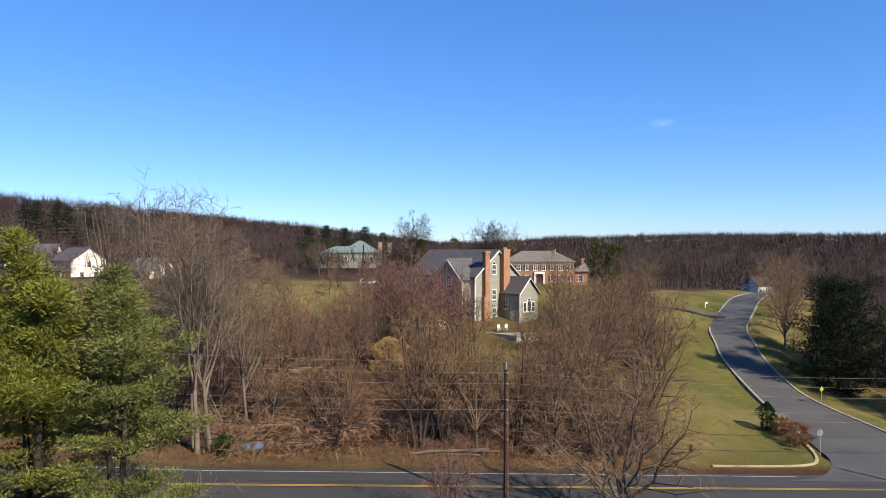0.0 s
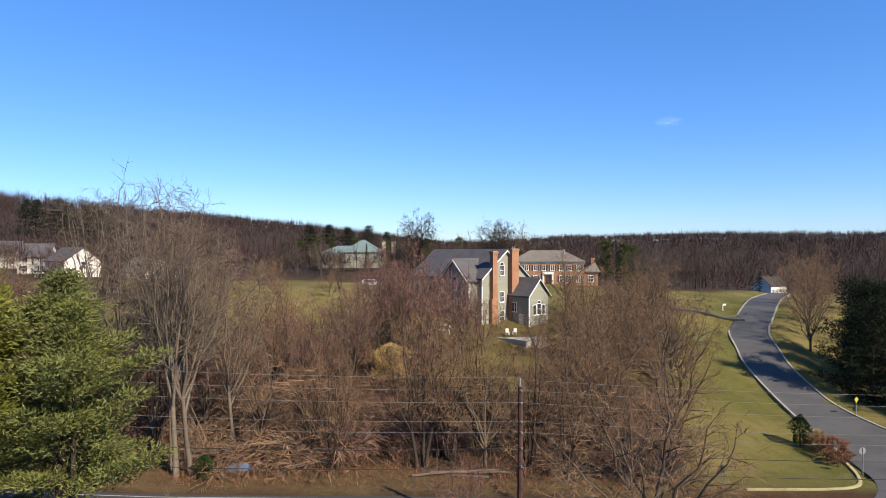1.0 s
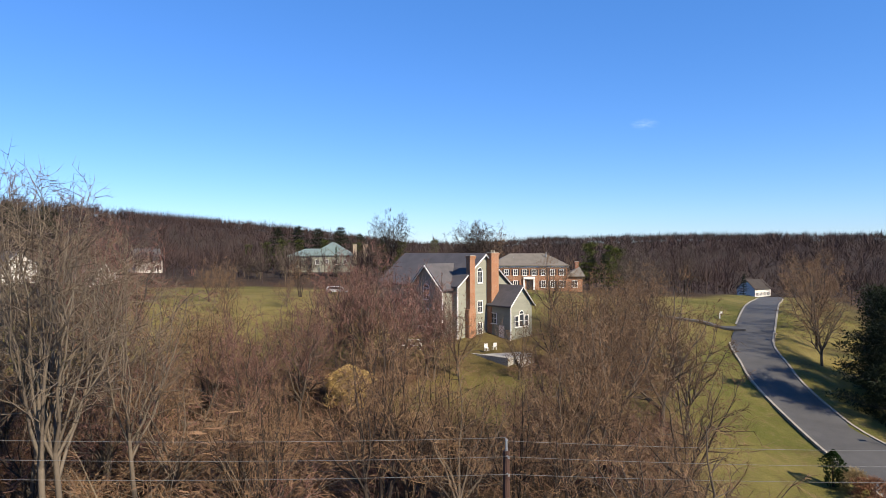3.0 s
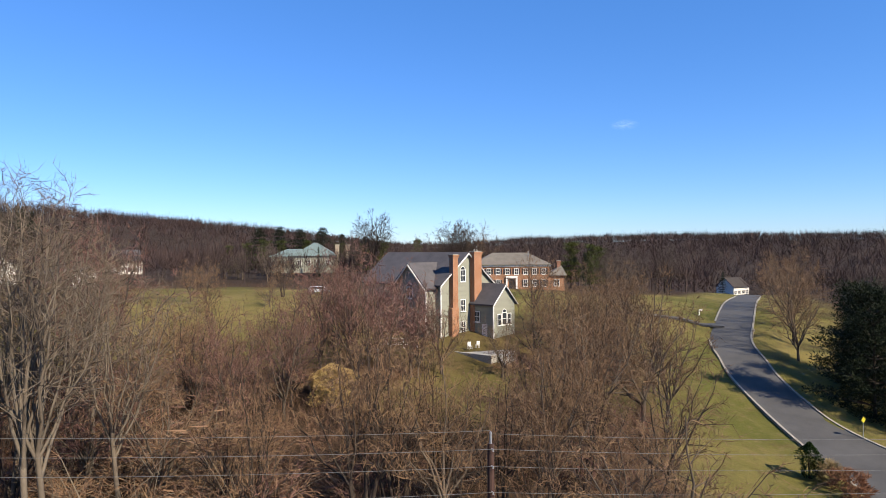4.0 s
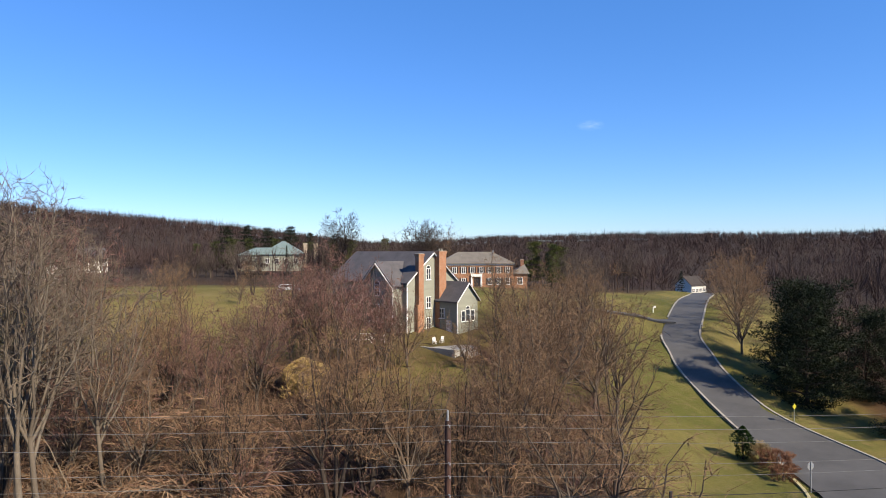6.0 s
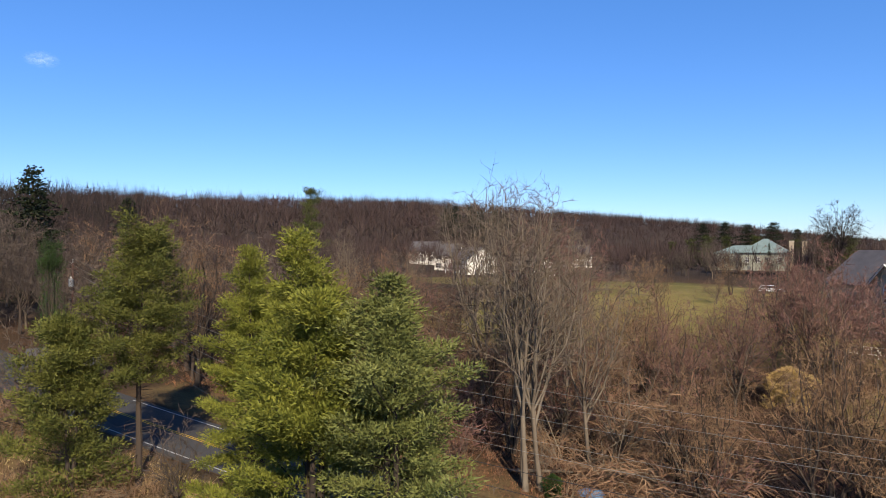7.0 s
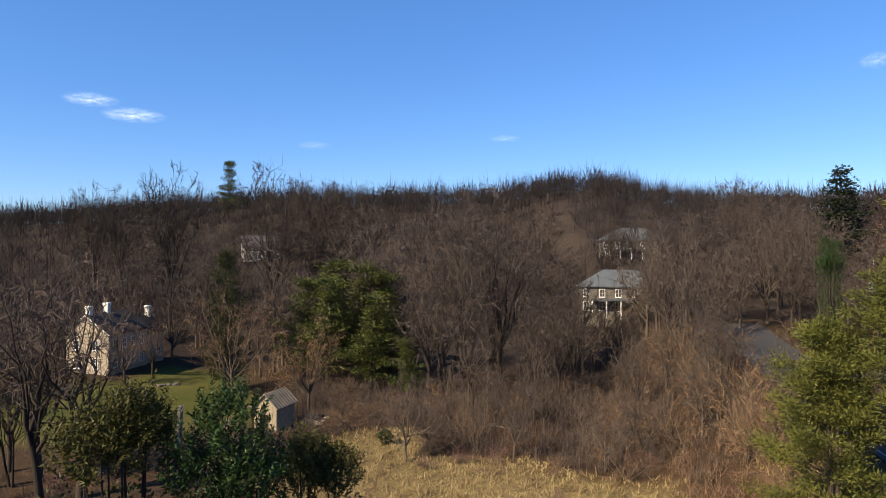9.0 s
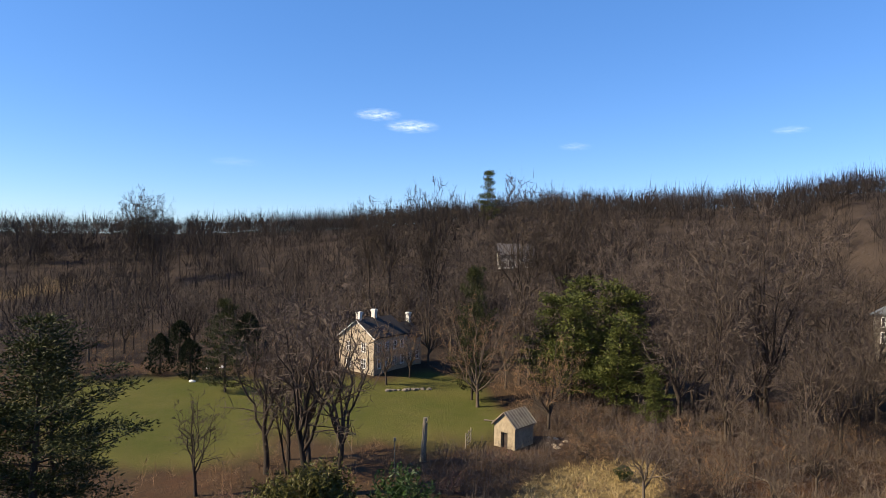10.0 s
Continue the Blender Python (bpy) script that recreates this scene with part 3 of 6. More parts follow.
def bare_tree_meshes(seed, H=12.0, fork=0.18, wide=0.44, leaders=8, subs=8, shoots=5, twigs=4, fine=0.02, stems=1, bark=BARK, twig=TWIG, girth=0.016, flat=0.38, crook=0.05):
    """A leafless tree of height H: a trunk that forks into rising leaders which fill a domed crown, with branches, shoots and twigs."""
    rng = random.Random(seed)
    wv, wf, tv, tf, ends = [], [], [], [], []
    R = wide * H
    for stem in range(stems):
        a0 = 2 * math.pi * (stem + rng.random() * 0.6) / stems
        foot = Vector((math.cos(a0), math.sin(a0), 0)) * (0.0 if stems == 1 else 0.022 * H)
        lean = 0.05 if stems == 1 else 0.22
        r0 = H * girth * (1 if stems == 1 else rng.uniform(0.55, 0.75))
        zf = H * fork * rng.uniform(0.8, 1.2)
        trunk = limb(foot - Vector((0, 0, 0.3)), Vector((math.cos(a0) * lean, math.sin(a0) * lean, 1)).normalized(), zf + 0.3, rng, 4, crook, 0.04)
        tube(wv, wf, trunk, [r0 * 1.4, r0 * 1.05, r0 * 0.95, r0 * 0.9, r0 * 0.82], 7)
        n = max(2, leaders // stems)
        for i in range(n):
            p, d = along(trunk, 1.0 if i < 2 else rng.uniform(0.62, 1.0))
            az = a0 + (2 * math.pi * (i + rng.uniform(-0.35, 0.35)) / n if stems == 1 else rng.uniform(-1.1, 1.1))
            far = R * (rng.uniform(0.1, 0.3) if i == 0 else rng.uniform(0.45, 1.0))
            end = Vector((foot.x + math.cos(az) * far, foot.y + math.sin(az) * far, H * (0.98 - flat * (far / R) ** 2) * rng.uniform(0.92, 1.0)))
            bend = Vector((p.x + (end.x - p.x) * rng.uniform(0.45, 0.85), p.y + (end.y - p.y) * rng.uniform(0.45, 0.85), p.z + (end.z - p.z) * rng.uniform(0.36, 0.6)))
            ends.append(end.z)
            arm = []
            for k in range(8):
                u = k / 7
                q = p * (1 - u) ** 2 + bend * 2 * u * (1 - u) + end * u * u
                j = crook * H * 0.35 * min(u * 3, 1) * (k < 7)
                arm.append(q + Vector((rng.uniform(-j, j), rng.uniform(-j, j), rng.uniform(-j, j) * 0.5)))
            ra = max(r0 * rng.uniform(0.45, 0.66), fine * 2.6)
            tube(wv, wf, arm, [ra * (1 - 0.9 * (k / 7) ** 0.9) for k in range(8)], 5)
            L = (end - p).length
            for b in range(subs):
                u = 0.16 + 0.84 * (b + rng.random()) / subs
                q, e = along(arm, min(u, 0.999))
                Lb = L * (0.36 * (1.12 - u) + 0.08) * rng.uniform(0.65, 1.25)
                side = swing(e, radians(rng.uniform(32, 75)), rng)
                out = Vector((q.x - foot.x, q.y - foot.y, 0))
                side = (side + out.normalized() * 0.18 if out.length > 0.1 else side).normalized()
                bough = limb(q, side, Lb, rng, 2, 0.16 + crook, 0.03)
                rb = max(ra * (1 - 0.86 * u) * 0.6, fine * 1.25)
                tube(wv, wf, bough, [rb, rb * 0.6, rb * 0.15], 3)
                for _ in range(shoots):
                    c, g = along(bough, 0.12 + 0.88 * rng.random())
                    Lc = max(Lb * rng.uniform(0.35, 0.7), H * 0.035)
                    tip = limb(c, swing(g, radians(rng.uniform(25, 75)), rng), Lc, rng, 2, 0.2, 0.05)
                    spear(tv, tf, c, tip[2], fine * 1.5, rng)
                    for _ in range(twigs):
                        c2, g2 = along(tip, rng.random())
                        spear(tv, tf, c2, c2 + swing(g2, radians(rng.uniform(20, 65)), rng) * Lc * rng.uniform(0.35, 0.75), fine, rng)
    tall = H / float(np.percentile(ends, 80))
    wv, tv = [[(x, y, z * tall) for x, y, z in vs] for vs in (wv, tv)]
    trunk_me = mesh_of("trunk", wv, wf, bark)
    trunk_me.polygons.foreach_set("use_smooth", np.ones(len(trunk_me.polygons), bool))
    return trunk_me, mesh_of("crown", tv, tf, twig)


def shrub_meshes(seed, H=3.0, stems=16, twigs=7, fine=0.016, wide=0.7, twig=TWIG, arch=-0.06):
    """A leafless many-stemmed shrub."""
    rng = random.Random(seed)
    wv, wf, tv, tf = [], [], [], []
    for k in range(stems):
        foot = len(wv)
        if k:
            wf.append((last, foot, foot + 1))
        last = foot
        d = Vector((rng.gauss(0, wide), rng.gauss(0, wide), 1)).normalized()
        base = Vector((rng.gauss(0, 0.25), rng.gauss(0, 0.25), -0.1))
        L = H * rng.uniform(0.6, 1.15)
        st = limb(base, d, L, rng, 4, 0.15, arch)
        tube(wv, wf, st, [0.03, 0.024, 0.018, 0.012, 0.004], 3)
        for _ in range(twigs):
            p, e = along(st, rng.uniform(0.15, 1))
            end = limb(p, swing(e, radians(rng.uniform(20, 60)), rng), L * rng.uniform(0.2, 0.45), rng, 2, 0.2, arch)
            spear(tv, tf, p, end[1], fine * 1.4, rng)
            spear(tv, tf, end[1], end[2], fine, rng)
            for _ in range(3):
                c2, g2 = along(end, rng.random())
                spear(tv, tf, c2, c2 + swing(g2, radians(rng.uniform(15, 65)), rng) * L * rng.uniform(0.08, 0.22), fine * 1.1, rng)
    return mesh_of("stems", wv, wf, BARK), mesh_of("twigs", tv, tf, twig)


def tuft(vs, fs, p, d, size, n, w, rng, spread=1.15):
    """A spray of needles round a shoot's end."""
    for _ in range(n):
        e = (d + Vector((rng.uniform(-1, 1), rng.uniform(-1, 1), rng.uniform(-0.7, 1))) * spread).normalized()
        spear(vs, fs, p - e * size * 0.15, p + e * size * rng.uniform(0.6, 1.1), w, rng)


def plume(vs, fs, p, out, r, n, w, rng, flat=0.5):
    """A rounded spray of needles, all pointing outwards and up."""
    for _ in range(n):
        e = Vector((rng.gauss(0, 1), rng.gauss(0, 1), rng.gauss(0, 1))).normalized()
        q = p + Vector((e.x * r, e.y * r, e.z * r * flat)) * rng.random() ** 0.4
        d = (e * 0.7 + out * 0.35 + Vector((rng.uniform(-0.6, 0.6), rng.uniform(-0.6, 0.6), rng.uniform(-0.2, 0.8)))).normalized()
        L = r * rng.uniform(0.12, 0.26)
        spear(vs, fs, q - d * L * 0.35, q + d * L, w, rng)


def pine_meshes(seed, H=18.0, bottom=0.12, wide=0.26, whorls=16, arms=6, size=0.55, needles=28, w=0.03, leaf=NEEDLES, taper=0.7, tops=1, gap=0.1, dense=1.5, dead=0, droop=0.0, flat=0.5, bark=BARK_DARK):
    """A conifer: trunk with whorls of branches, each carrying layered sprays of needles with gaps between; perhaps dead lower twigs."""
    rng = random.Random(seed)
    wv, wf, tv, tf = [], [], [], []
    for top in range(tops):
        Ht = H * (1 if top == 0 else rng.uniform(0.86, 0.96))
        a0 = rng.uniform(0, 6.28)
        lean = 0.015 if top == 0 else 0.13
        trunk = limb(Vector((0, 0, -0.3)), Vector((math.cos(a0) * lean, math.sin(a0) * lean, 1)).normalized(), Ht, rng, 10, 0.03, 0.03)
        tube(wv, wf, trunk, [Ht * 0.0155 * (1 - 0.93 * k / 10) for k in range(11)], 7)
        lo = bottom if top == 0 else 0.6
        rings = whorls if top == 0 else whorls // 2
        for _ in range(dead if top == 0 else 0):
            p, d = along(trunk, rng.uniform(0.06, bottom + 0.05))
            a = rng.uniform(0, 6.28)
            twg = limb(p, Vector((math.cos(a), math.sin(a), rng.uniform(-0.3, 0.3))).normalized(), H * rng.uniform(0.05, 0.14), rng, 3, 0.16, -0.03)
            tube(wv, wf, twg, [0.035, 0.025, 0.018, 0.006], 3)
        for i in range(rings):
            s = lo + (0.985 - lo) * (i / (rings - 1)) ** 0.95
            burst = rng.uniform(0.72, 1.2)
            for a in range(arms):
                if rng.random() < gap:
                    continue
                p, d = along(trunk, min(0.995, max(0.01, s + rng.uniform(-0.02, 0.02))))
                w0 = 2 * math.pi * (a + rng.random() * 0.9) / arms + i * 1.1
                shape = (1 - s) ** taper * (0.5 + 0.5 * min(1.0, (s - bottom) / 0.15 + 0.35))
                L = H * wide * (shape + 0.05) * (rng.uniform(0.5, 1.15) if rng.random() < 0.85 else 1.35) * burst
                up = -droop + 0.10 + 0.85 * s ** 2.2
                arm = limb(p, Vector((math.cos(w0), math.sin(w0), up)).normalized(), L, rng, 4, 0.10, 0.05)
                r = 0.015 + L * 0.011
                tube(wv, wf, arm, [r, r * 0.8, r * 0.6, r * 0.4, r * 0.1], 3)
                count = 2 + int(L * dense)
                across = Vector((-math.sin(w0), math.cos(w0), 0))
                for j in range(count):
                    u = 0.34 + 0.66 * (j + rng.random()) / count
                    q, e = along(arm, min(u, 0.999))
                    off = across * rng.uniform(-1, 1) * L * 0.30 * (1.25 - u)
                    plume(tv, tf, q + off + Vector((0, 0, rng.uniform(-0.1, 0.25) * size)), Vector((math.cos(w0), math.sin(w0), 0.2)), size * rng.uniform(0.65, 1.25), needles, w, rng, flat)
    return mesh_of("trunk", wv, wf, bark), mesh_of("crown", tv, tf, leaf)


def sprig_meshes(seed, H=17.5, wide=2.6, sprigs=420, leaf=LEAF_OLIVE, depth=7.0):
    """A broadleaf evergreen with an uneven top: stems, and upright leafy sprigs over its upper crown, coarser clumps below."""
    rng = random.Random(seed)
    wv, wf, tv, tf = [], [], [], []
    lumps = [(rng.uniform(0, 6.28), rng.uniform(0.2, 0.75) * wide, rng.uniform(0, 0.28) * depth, rng.uniform(0.45, 0.75) * wide) for _ in range(9)]
    for a, r, dz, size in lumps:
        foot = Vector((math.cos(a) * 0.2, math.sin(a) * 0.2, -0.3))
        top = Vector((math.cos(a) * r, math.sin(a) * r, H - dz - size * 0.5))
        tube(wv, wf, [foot, foot.lerp(top, 0.55) + Vector((0.2, -0.1, 0)), top], [0.16, 0.10, 0.02], 5)
        for _ in range(sprigs // 9):
            e = Vector((rng.gauss(0, 1), rng.gauss(0, 1), rng.gauss(0.5, 0.9))).normalized()
            p = top + Vector((e.x, e.y, e.z * 1.15)) * size * rng.uniform(0.55, 1.0)
            d = (e * 0.7 + Vector((0, 0, 1))).normalized()
            L = rng.uniform(0.35, 0.8)
            spear(wv, wf, p, p + d * L, 0.012, rng)
            for k in range(15):
                c = p + d * L * (k / 14)
                o = swing(d, radians(rng.uniform(35, 80)), rng)
                spear(tv, tf, c, c + o * rng.uniform(0.12, 0.20), 0.028, rng)
    for _ in range(sprigs):
        z = rng.uniform(0.1, H - depth * 0.35)
        a = rng.uniform(0, 6.28)
        r = wide * rng.uniform(0.5, 0.95) * (1 - 0.25 * math.sin(z * 1.7 + a * 2))
        plume(tv, tf, Vector((math.cos(a) * r, math.sin(a) * r, z)), Vector((math.cos(a), math.sin(a), 0)), 0.6, 10, 0.05, rng, 0.9)
    return mesh_of("trunk", wv, wf, BARK_DARK), mesh_of("crown", tv, tf, leaf)


def bush_meshes(seed, H=4.0, wide=1.6, clumps=240, leaves=9, size=0.22, w=0.05, leaf=LEAF_GREEN, power=1.0, stem=BARK_DARK):
    """An evergreen bush or small tree, leafy to the ground: short stems and many clumps of leaves."""
    rng = random.Random(seed)
    wv, wf, tv, tf = [], [], [], []
    tube(wv, wf, [Vector((0, 0, -0.3)), Vector((0.02 * H, 0, H * 0.4)), Vector((0, 0.01 * H, H * 0.9))], [wide * 0.13, wide * 0.08, 0.01], 6)
    for _ in range(clumps):
        s = rng.random() ** 0.8
        r = wide * (math.sin(math.pi * min(1, 0.12 + 0.88 * s)) ** power) * (0.55 + 0.5 * rng.random() ** 0.5) * (1 + 0.25 * math.sin(s * 9 + seed))
        a = rng.uniform(0, 6.28)
        r *= 1 + 0.22 * math.sin(a * 3 + seed + s * 5)
        p = Vector((math.cos(a) * r, math.sin(a) * r, 0.1 + s * H * 0.97))
        tuft(tv, tf, p, Vector((p.x, p.y, 0.6 * wide)).normalized(), size, leaves, w, rng, 1.1)
    return mesh_of("stems", wv, wf, stem), mesh_of("crown", tv, tf, leaf)


class Kind:
    """A kind of plant, built once; every next one is a copy that shares its meshes."""

    def __init__(self, name, meshes, names, label, category, group, tall):
        self.args, self.first, self.tall = (name, meshes, names, label, category, group), None, tall

    def put(self, x, y, size=None, turn=None, label="", rng=random, sink=0.0, stretch=1.0, z=None):
        name, meshes, names, text, category, group = self.args
        k = (size or self.tall) / self.tall
        turn = rng.uniform(0, 360) if turn is None else turn
        m = pose(x, y, (h(x, y) if z is None else z) - sink, 0, 0, turn)
        if self.first is None:
            ob = thing(name, m, text, category, group)
            for me, n in zip(meshes, names):
                part(n, me, None, ob)
            self.first = ob
        else:
            ob = copy_thing(self.first, m)
        ob.scale = (k * stretch, k * stretch, k)
        if label:
            ob["label"] = label
        return ob


TC = ("trunk", "crown")
SC = ("trunk", "crown")
wood = "leafless trees of the woods"
OAK = [Kind("bare_tree", bare_tree_meshes(s, 12, 0.16, 0.54, 8, 12, 5, 5, 0.0145, 1, BARK_MID, TWIG, 0.018, 0.48, 0.08), TC, "leafless grey-brown deciduous tree with fine spreading twigs", "tree", wood, 12) for s in (1, 2, 3)]
MAPLE = [Kind("bare_maple", bare_tree_meshes(s, 12, 0.16, 0.44, 8, 11, 5, 5, 0.016, 1, BARK_MID, TWIG_RED, 0.017, 0.45, 0.08), TC, "leafless maple with a haze of reddish buds", "tree", wood, 12) for s in (11, 12)]
SLIM = [Kind("slim_tree", bare_tree_meshes(s, 20, 0.34, 0.20, 8, 9, 5, 3, 0.016, 1, BARK_PALE, TWIG_GREY, 0.0095, 0.06, 0.05), TC, "tall slim leafless tree with pale bark", "tree", wood, 20) for s in (21, 22, 23)]
MULTI = [Kind("bare_tree", bare_tree_meshes(s, 12, 0.26, 0.40, 12, 8, 5, 4, 0.0145, 4, BARK_DARK, TWIG, 0.020), TC, "leafless tree with several leaning stems", "tree", wood, 12) for s in (31, 32)]
DARKT = [Kind("dark_tree", bare_tree_meshes(s, 14, 0.24, 0.36, 9, 9, 5, 4, 0.015, 1, BARK_DARK, TWIG, 0.018, 0.34, 0.07), TC, "leafless tree with dark trunk and heavy limbs", "tree", wood, 14) for s in (41, 42)]
OAK_FAR = [Kind("bare_tree", bare_tree_meshes(s, 12, 0.20, 0.44, 7, 9, 4, 4, 0.026, 1, BARK_MID, TWIG_VALLEY, 0.016, 0.42, 0.08), TC, "leafless brown tree on the valley slope", "tree", wood, 12) for s in (4, 5, 6)]
DARK_FAR = [Kind("dark_tree", bare_tree_meshes(s, 14, 0.26, 0.34, 7, 8, 4, 4, 0.026, 1, BARK_DARK, TWIG_VALLEY, 0.016, 0.3, 0.06), TC, "leafless dark-stemmed tree on the slope", "tree", wood, 14) for s in (43, 44)]
LANKY = [Kind("tall_tree", bare_tree_meshes(s, 17, 0.30, 0.30, 7, 8, 5, 4, 0.026, 1, BARK_DARK, TWIG_VALLEY, 0.0165, 0.22, 0.10), TC, "gaunt leafless tree with dark crooked limbs", "tree", wood, 17) for s in (48, 49)]
GIANT = [Kind("tall_tree", bare_tree_meshes(s, 24, 0.24, 0.32, 10, 9, 5, 5, 0.034, n, BARK_DARK, TWIG_VALLEY, 0.014, 0.20, 0.07), TC, "tall spreading leafless tree with dark heavy limbs", "tree", wood, 24) for s, n in ((45, 3), (46, 2), (47, 1))]
CROWN_FAR = [Kind("bare_tree", bare_tree_meshes(s, 18, 0.26, 0.34, 11, 10, 6, 5, 0.026, 1, BARK_DARK, BARK_DARK, 0.014, 0.34, 0.05), TC, "tall leafless tree with a rounded crown against the sky", "tree", wood, 18) for s in (55, 56)]
SHRUB = [Kind("bare_shrub", shrub_meshes(50, 3.2, 16, 8), SC, "leafless tangled brown shrub under trees", "shrub", "brush under the trees", 3.2),
         Kind("bare_shrub", shrub_meshes(51, 3.0, 18, 8, twig=TWIG_TAN, wide=0.8, arch=-0.16), SC, "arching tan leafless shrub in brush", "shrub", "brush under the trees", 3.0),
         Kind("bare_shrub", shrub_meshes(52, 2.6, 18, 8, twig=TWIG_RED, wide=0.6), SC, "reddish leafless brushwood along the road", "shrub", "brush under the trees", 2.6),
         Kind("sapling", shrub_meshes(53, 5.0, 7, 9, wide=0.28, twig=TWIG_GREY, arch=0.03), SC, "slender grey leafless saplings", "sapling", "brush under the trees", 5.0)]
PINE_BIG = Kind("white_pine", pine_meshes(61, 21, 0.05, 0.29, 15, 7, 0.90, 84, 0.038, NEEDLES, 0.74, 3, 0.14, 2.0, flat=0.45), TC, "large yellow-green white pine in full needle", "pine tree", "pines", 21)
PINE_SOFT = Kind("white_pine", pine_meshes(62, 18, 0.06, 0.32, 15, 7, 0.86, 80, 0.036, NEEDLES_BLUE, 0.68, 2, 0.14, 2.0, flat=0.45), TC, "soft grey-green white pine", "pine tree", "pines", 18)
PINE_OPEN = Kind("white_pine", pine_meshes(63, 20, 0.44, 0.26, 13, 7, 1.0, 70, 0.046, NEEDLES_OPEN, 0.24, 1, 0.14, 2.0, 60, flat=0.5), TC, "open-crowned pine with a bare dark trunk", "pine tree", "pines", 20)
PINE_LOW = Kind("white_pine", pine_meshes(68, 14, 0.03, 0.33, 12, 7, 0.98, 66, 0.046, NEEDLES_OPEN, 0.40, 2, 0.10, 1.7), TC, "dense olive-green pine branched to the ground", "pine tree", "pines", 14)
PINE_MID = Kind("pine_tree", pine_meshes(64, 15, 0.16, 0.25, 11, 6, 1.0, 30, 0.11, NEEDLES_MID, 0.42, 1, 0.12, 1.2), TC, "green pine among leafless trees", "pine tree", "pines", 15)
PINE_DARK = Kind("dark_pine", pine_meshes(66, 13, 0.02, 0.46, 11, 8, 1.15, 46, 0.07, NEEDLES_DARK, 0.22, 1, 0.03, 1.15), TC, "broad dark green pine branched to the ground", "pine tree", "dark evergreens", 13)
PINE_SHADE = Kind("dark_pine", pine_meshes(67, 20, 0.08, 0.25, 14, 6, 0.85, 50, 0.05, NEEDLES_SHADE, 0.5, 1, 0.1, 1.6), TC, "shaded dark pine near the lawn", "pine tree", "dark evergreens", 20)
SPRUCE = Kind("dark_evergreen", pine_meshes(65, 14, 0.02, 0.23, 12, 6, 0.85, 16, 0.13, NEEDLES_DARK, 0.85, 1, 0.05, 1.3, 0, 0.15), TC, "dense dark green evergreen branched to the ground", "evergreen tree", "dark evergreens", 14)
CEDAR = Kind("dark_evergreen", bush_meshes(75, 7, 2.1, 700, 12, 0.45, 0.05, NEEDLES_DARK, 0.8), TC, "small rounded dark cedar on a short trunk", "evergreen tree", "dark evergreens", 7)
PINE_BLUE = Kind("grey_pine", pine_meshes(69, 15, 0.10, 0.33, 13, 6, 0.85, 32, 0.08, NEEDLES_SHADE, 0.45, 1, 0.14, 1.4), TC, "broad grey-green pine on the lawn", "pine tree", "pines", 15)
BUSH = Kind("evergreen_bush", bush_meshes(71, 3, 0.85, 900, 8, 0.17, 0.035, LEAF_GREEN, 0.7), ("trunk", "crown"), "trim oval dark green evergreen shrub", "shrub", "evergreen shrubs", 3)
HOLLY = [Kind("broadleaf_evergreen", sprig_meshes(s, 17.5, 1.35, 620, leaf), ("trunk", "crown"), text, "evergreen tree", "broadleaf evergreens", 17.5) for s, leaf, text in ((73, LEAF_OLIVE, "leafy olive-green broadleaf evergreen"), (74, LEAF_GREEN, "dense dark green broadleaf evergreen"))]


# ---------------------------------------------------------------- houses
def roof_gable(bm, x0, x1, y0, y1, eave, ridge, over=0.45, thick=0.22):
    """A gable roof whose ridge runs along x."""
    ym = (y0 + y1) / 2
    rise = (ridge - eave) / (ym - y0)
    ze = eave - over * rise
    for s in (-1, 1):
        ye = ym + s * (ym - y0 + over)
        lo = [(ye, ze), (ym, ridge), (ym, ridge + thick), (ye, ze + thick)]
        f = [bm.verts.new((x0 - over, y, z)) for y, z in lo]
        b = [bm.verts.new((x1 + over, y, z)) for y, z in lo]
        bm.faces.new(f)
        bm.faces.new(b[::-1])
        for i in range(4):
            bm.faces.new((f[i], b[i], b[(i + 1) % 4], f[(i + 1) % 4]))
    return bm


def roof_hip(bm, x0, x1, y0, y1, eave, ridge, over=0.5, thick=0.2):
    """A hipped roof with its ridge along x."""
    a, b, c, d = x0 - over, x1 + over, y0 - over, y1 + over
    run = (d - c) / 2
    ym = (c + d) / 2
    v = [bm.verts.new(p) for p in ((a, c, eave), (b, c, eave), (b, d, eave), (a, d, eave), (a, c, eave + thick), (b, c, eave + thick), (b, d, eave + thick), (a, d, eave + thick), (a + run, ym, ridge), (max(b - run, a + run + 0.1), ym, ridge))]
    for f in ((3, 2, 1, 0), (0, 1, 5, 4), (1, 2, 6, 5), (2, 3, 7, 6), (3, 0, 4, 7), (4, 5, 9, 8), (5, 6, 9), (6, 7, 8, 9), (7, 4, 8)):
        bm.faces.new([v[i] for i in f])
    return bm


def wall_block(bm, x0, x1, y0, y1, z0, eave, ridge=None):
    """A block of walls, with gables at its x ends where a ridge is given."""
    if ridge is None:
        return box(bm, x0, x1, y0, y1, z0, eave)
    ym = (y0 + y1) / 2
    lo = [(y0, z0), (y1, z0), (y1, eave), (ym, ridge), (y0, eave)]
    f = [bm.verts.new((x0, y, z)) for y, z in lo]
    b = [bm.verts.new((x1, y, z)) for y, z in lo]
    bm.faces.new(f)
    bm.faces.new(b[::-1])
    for i in range(5):
        bm.faces.new((f[i], b[i], b[(i + 1) % 5], f[(i + 1) % 5]))
    return bm


SPIN = {"-y": 0, "+x": 90, "+y": 180, "-x": 270}


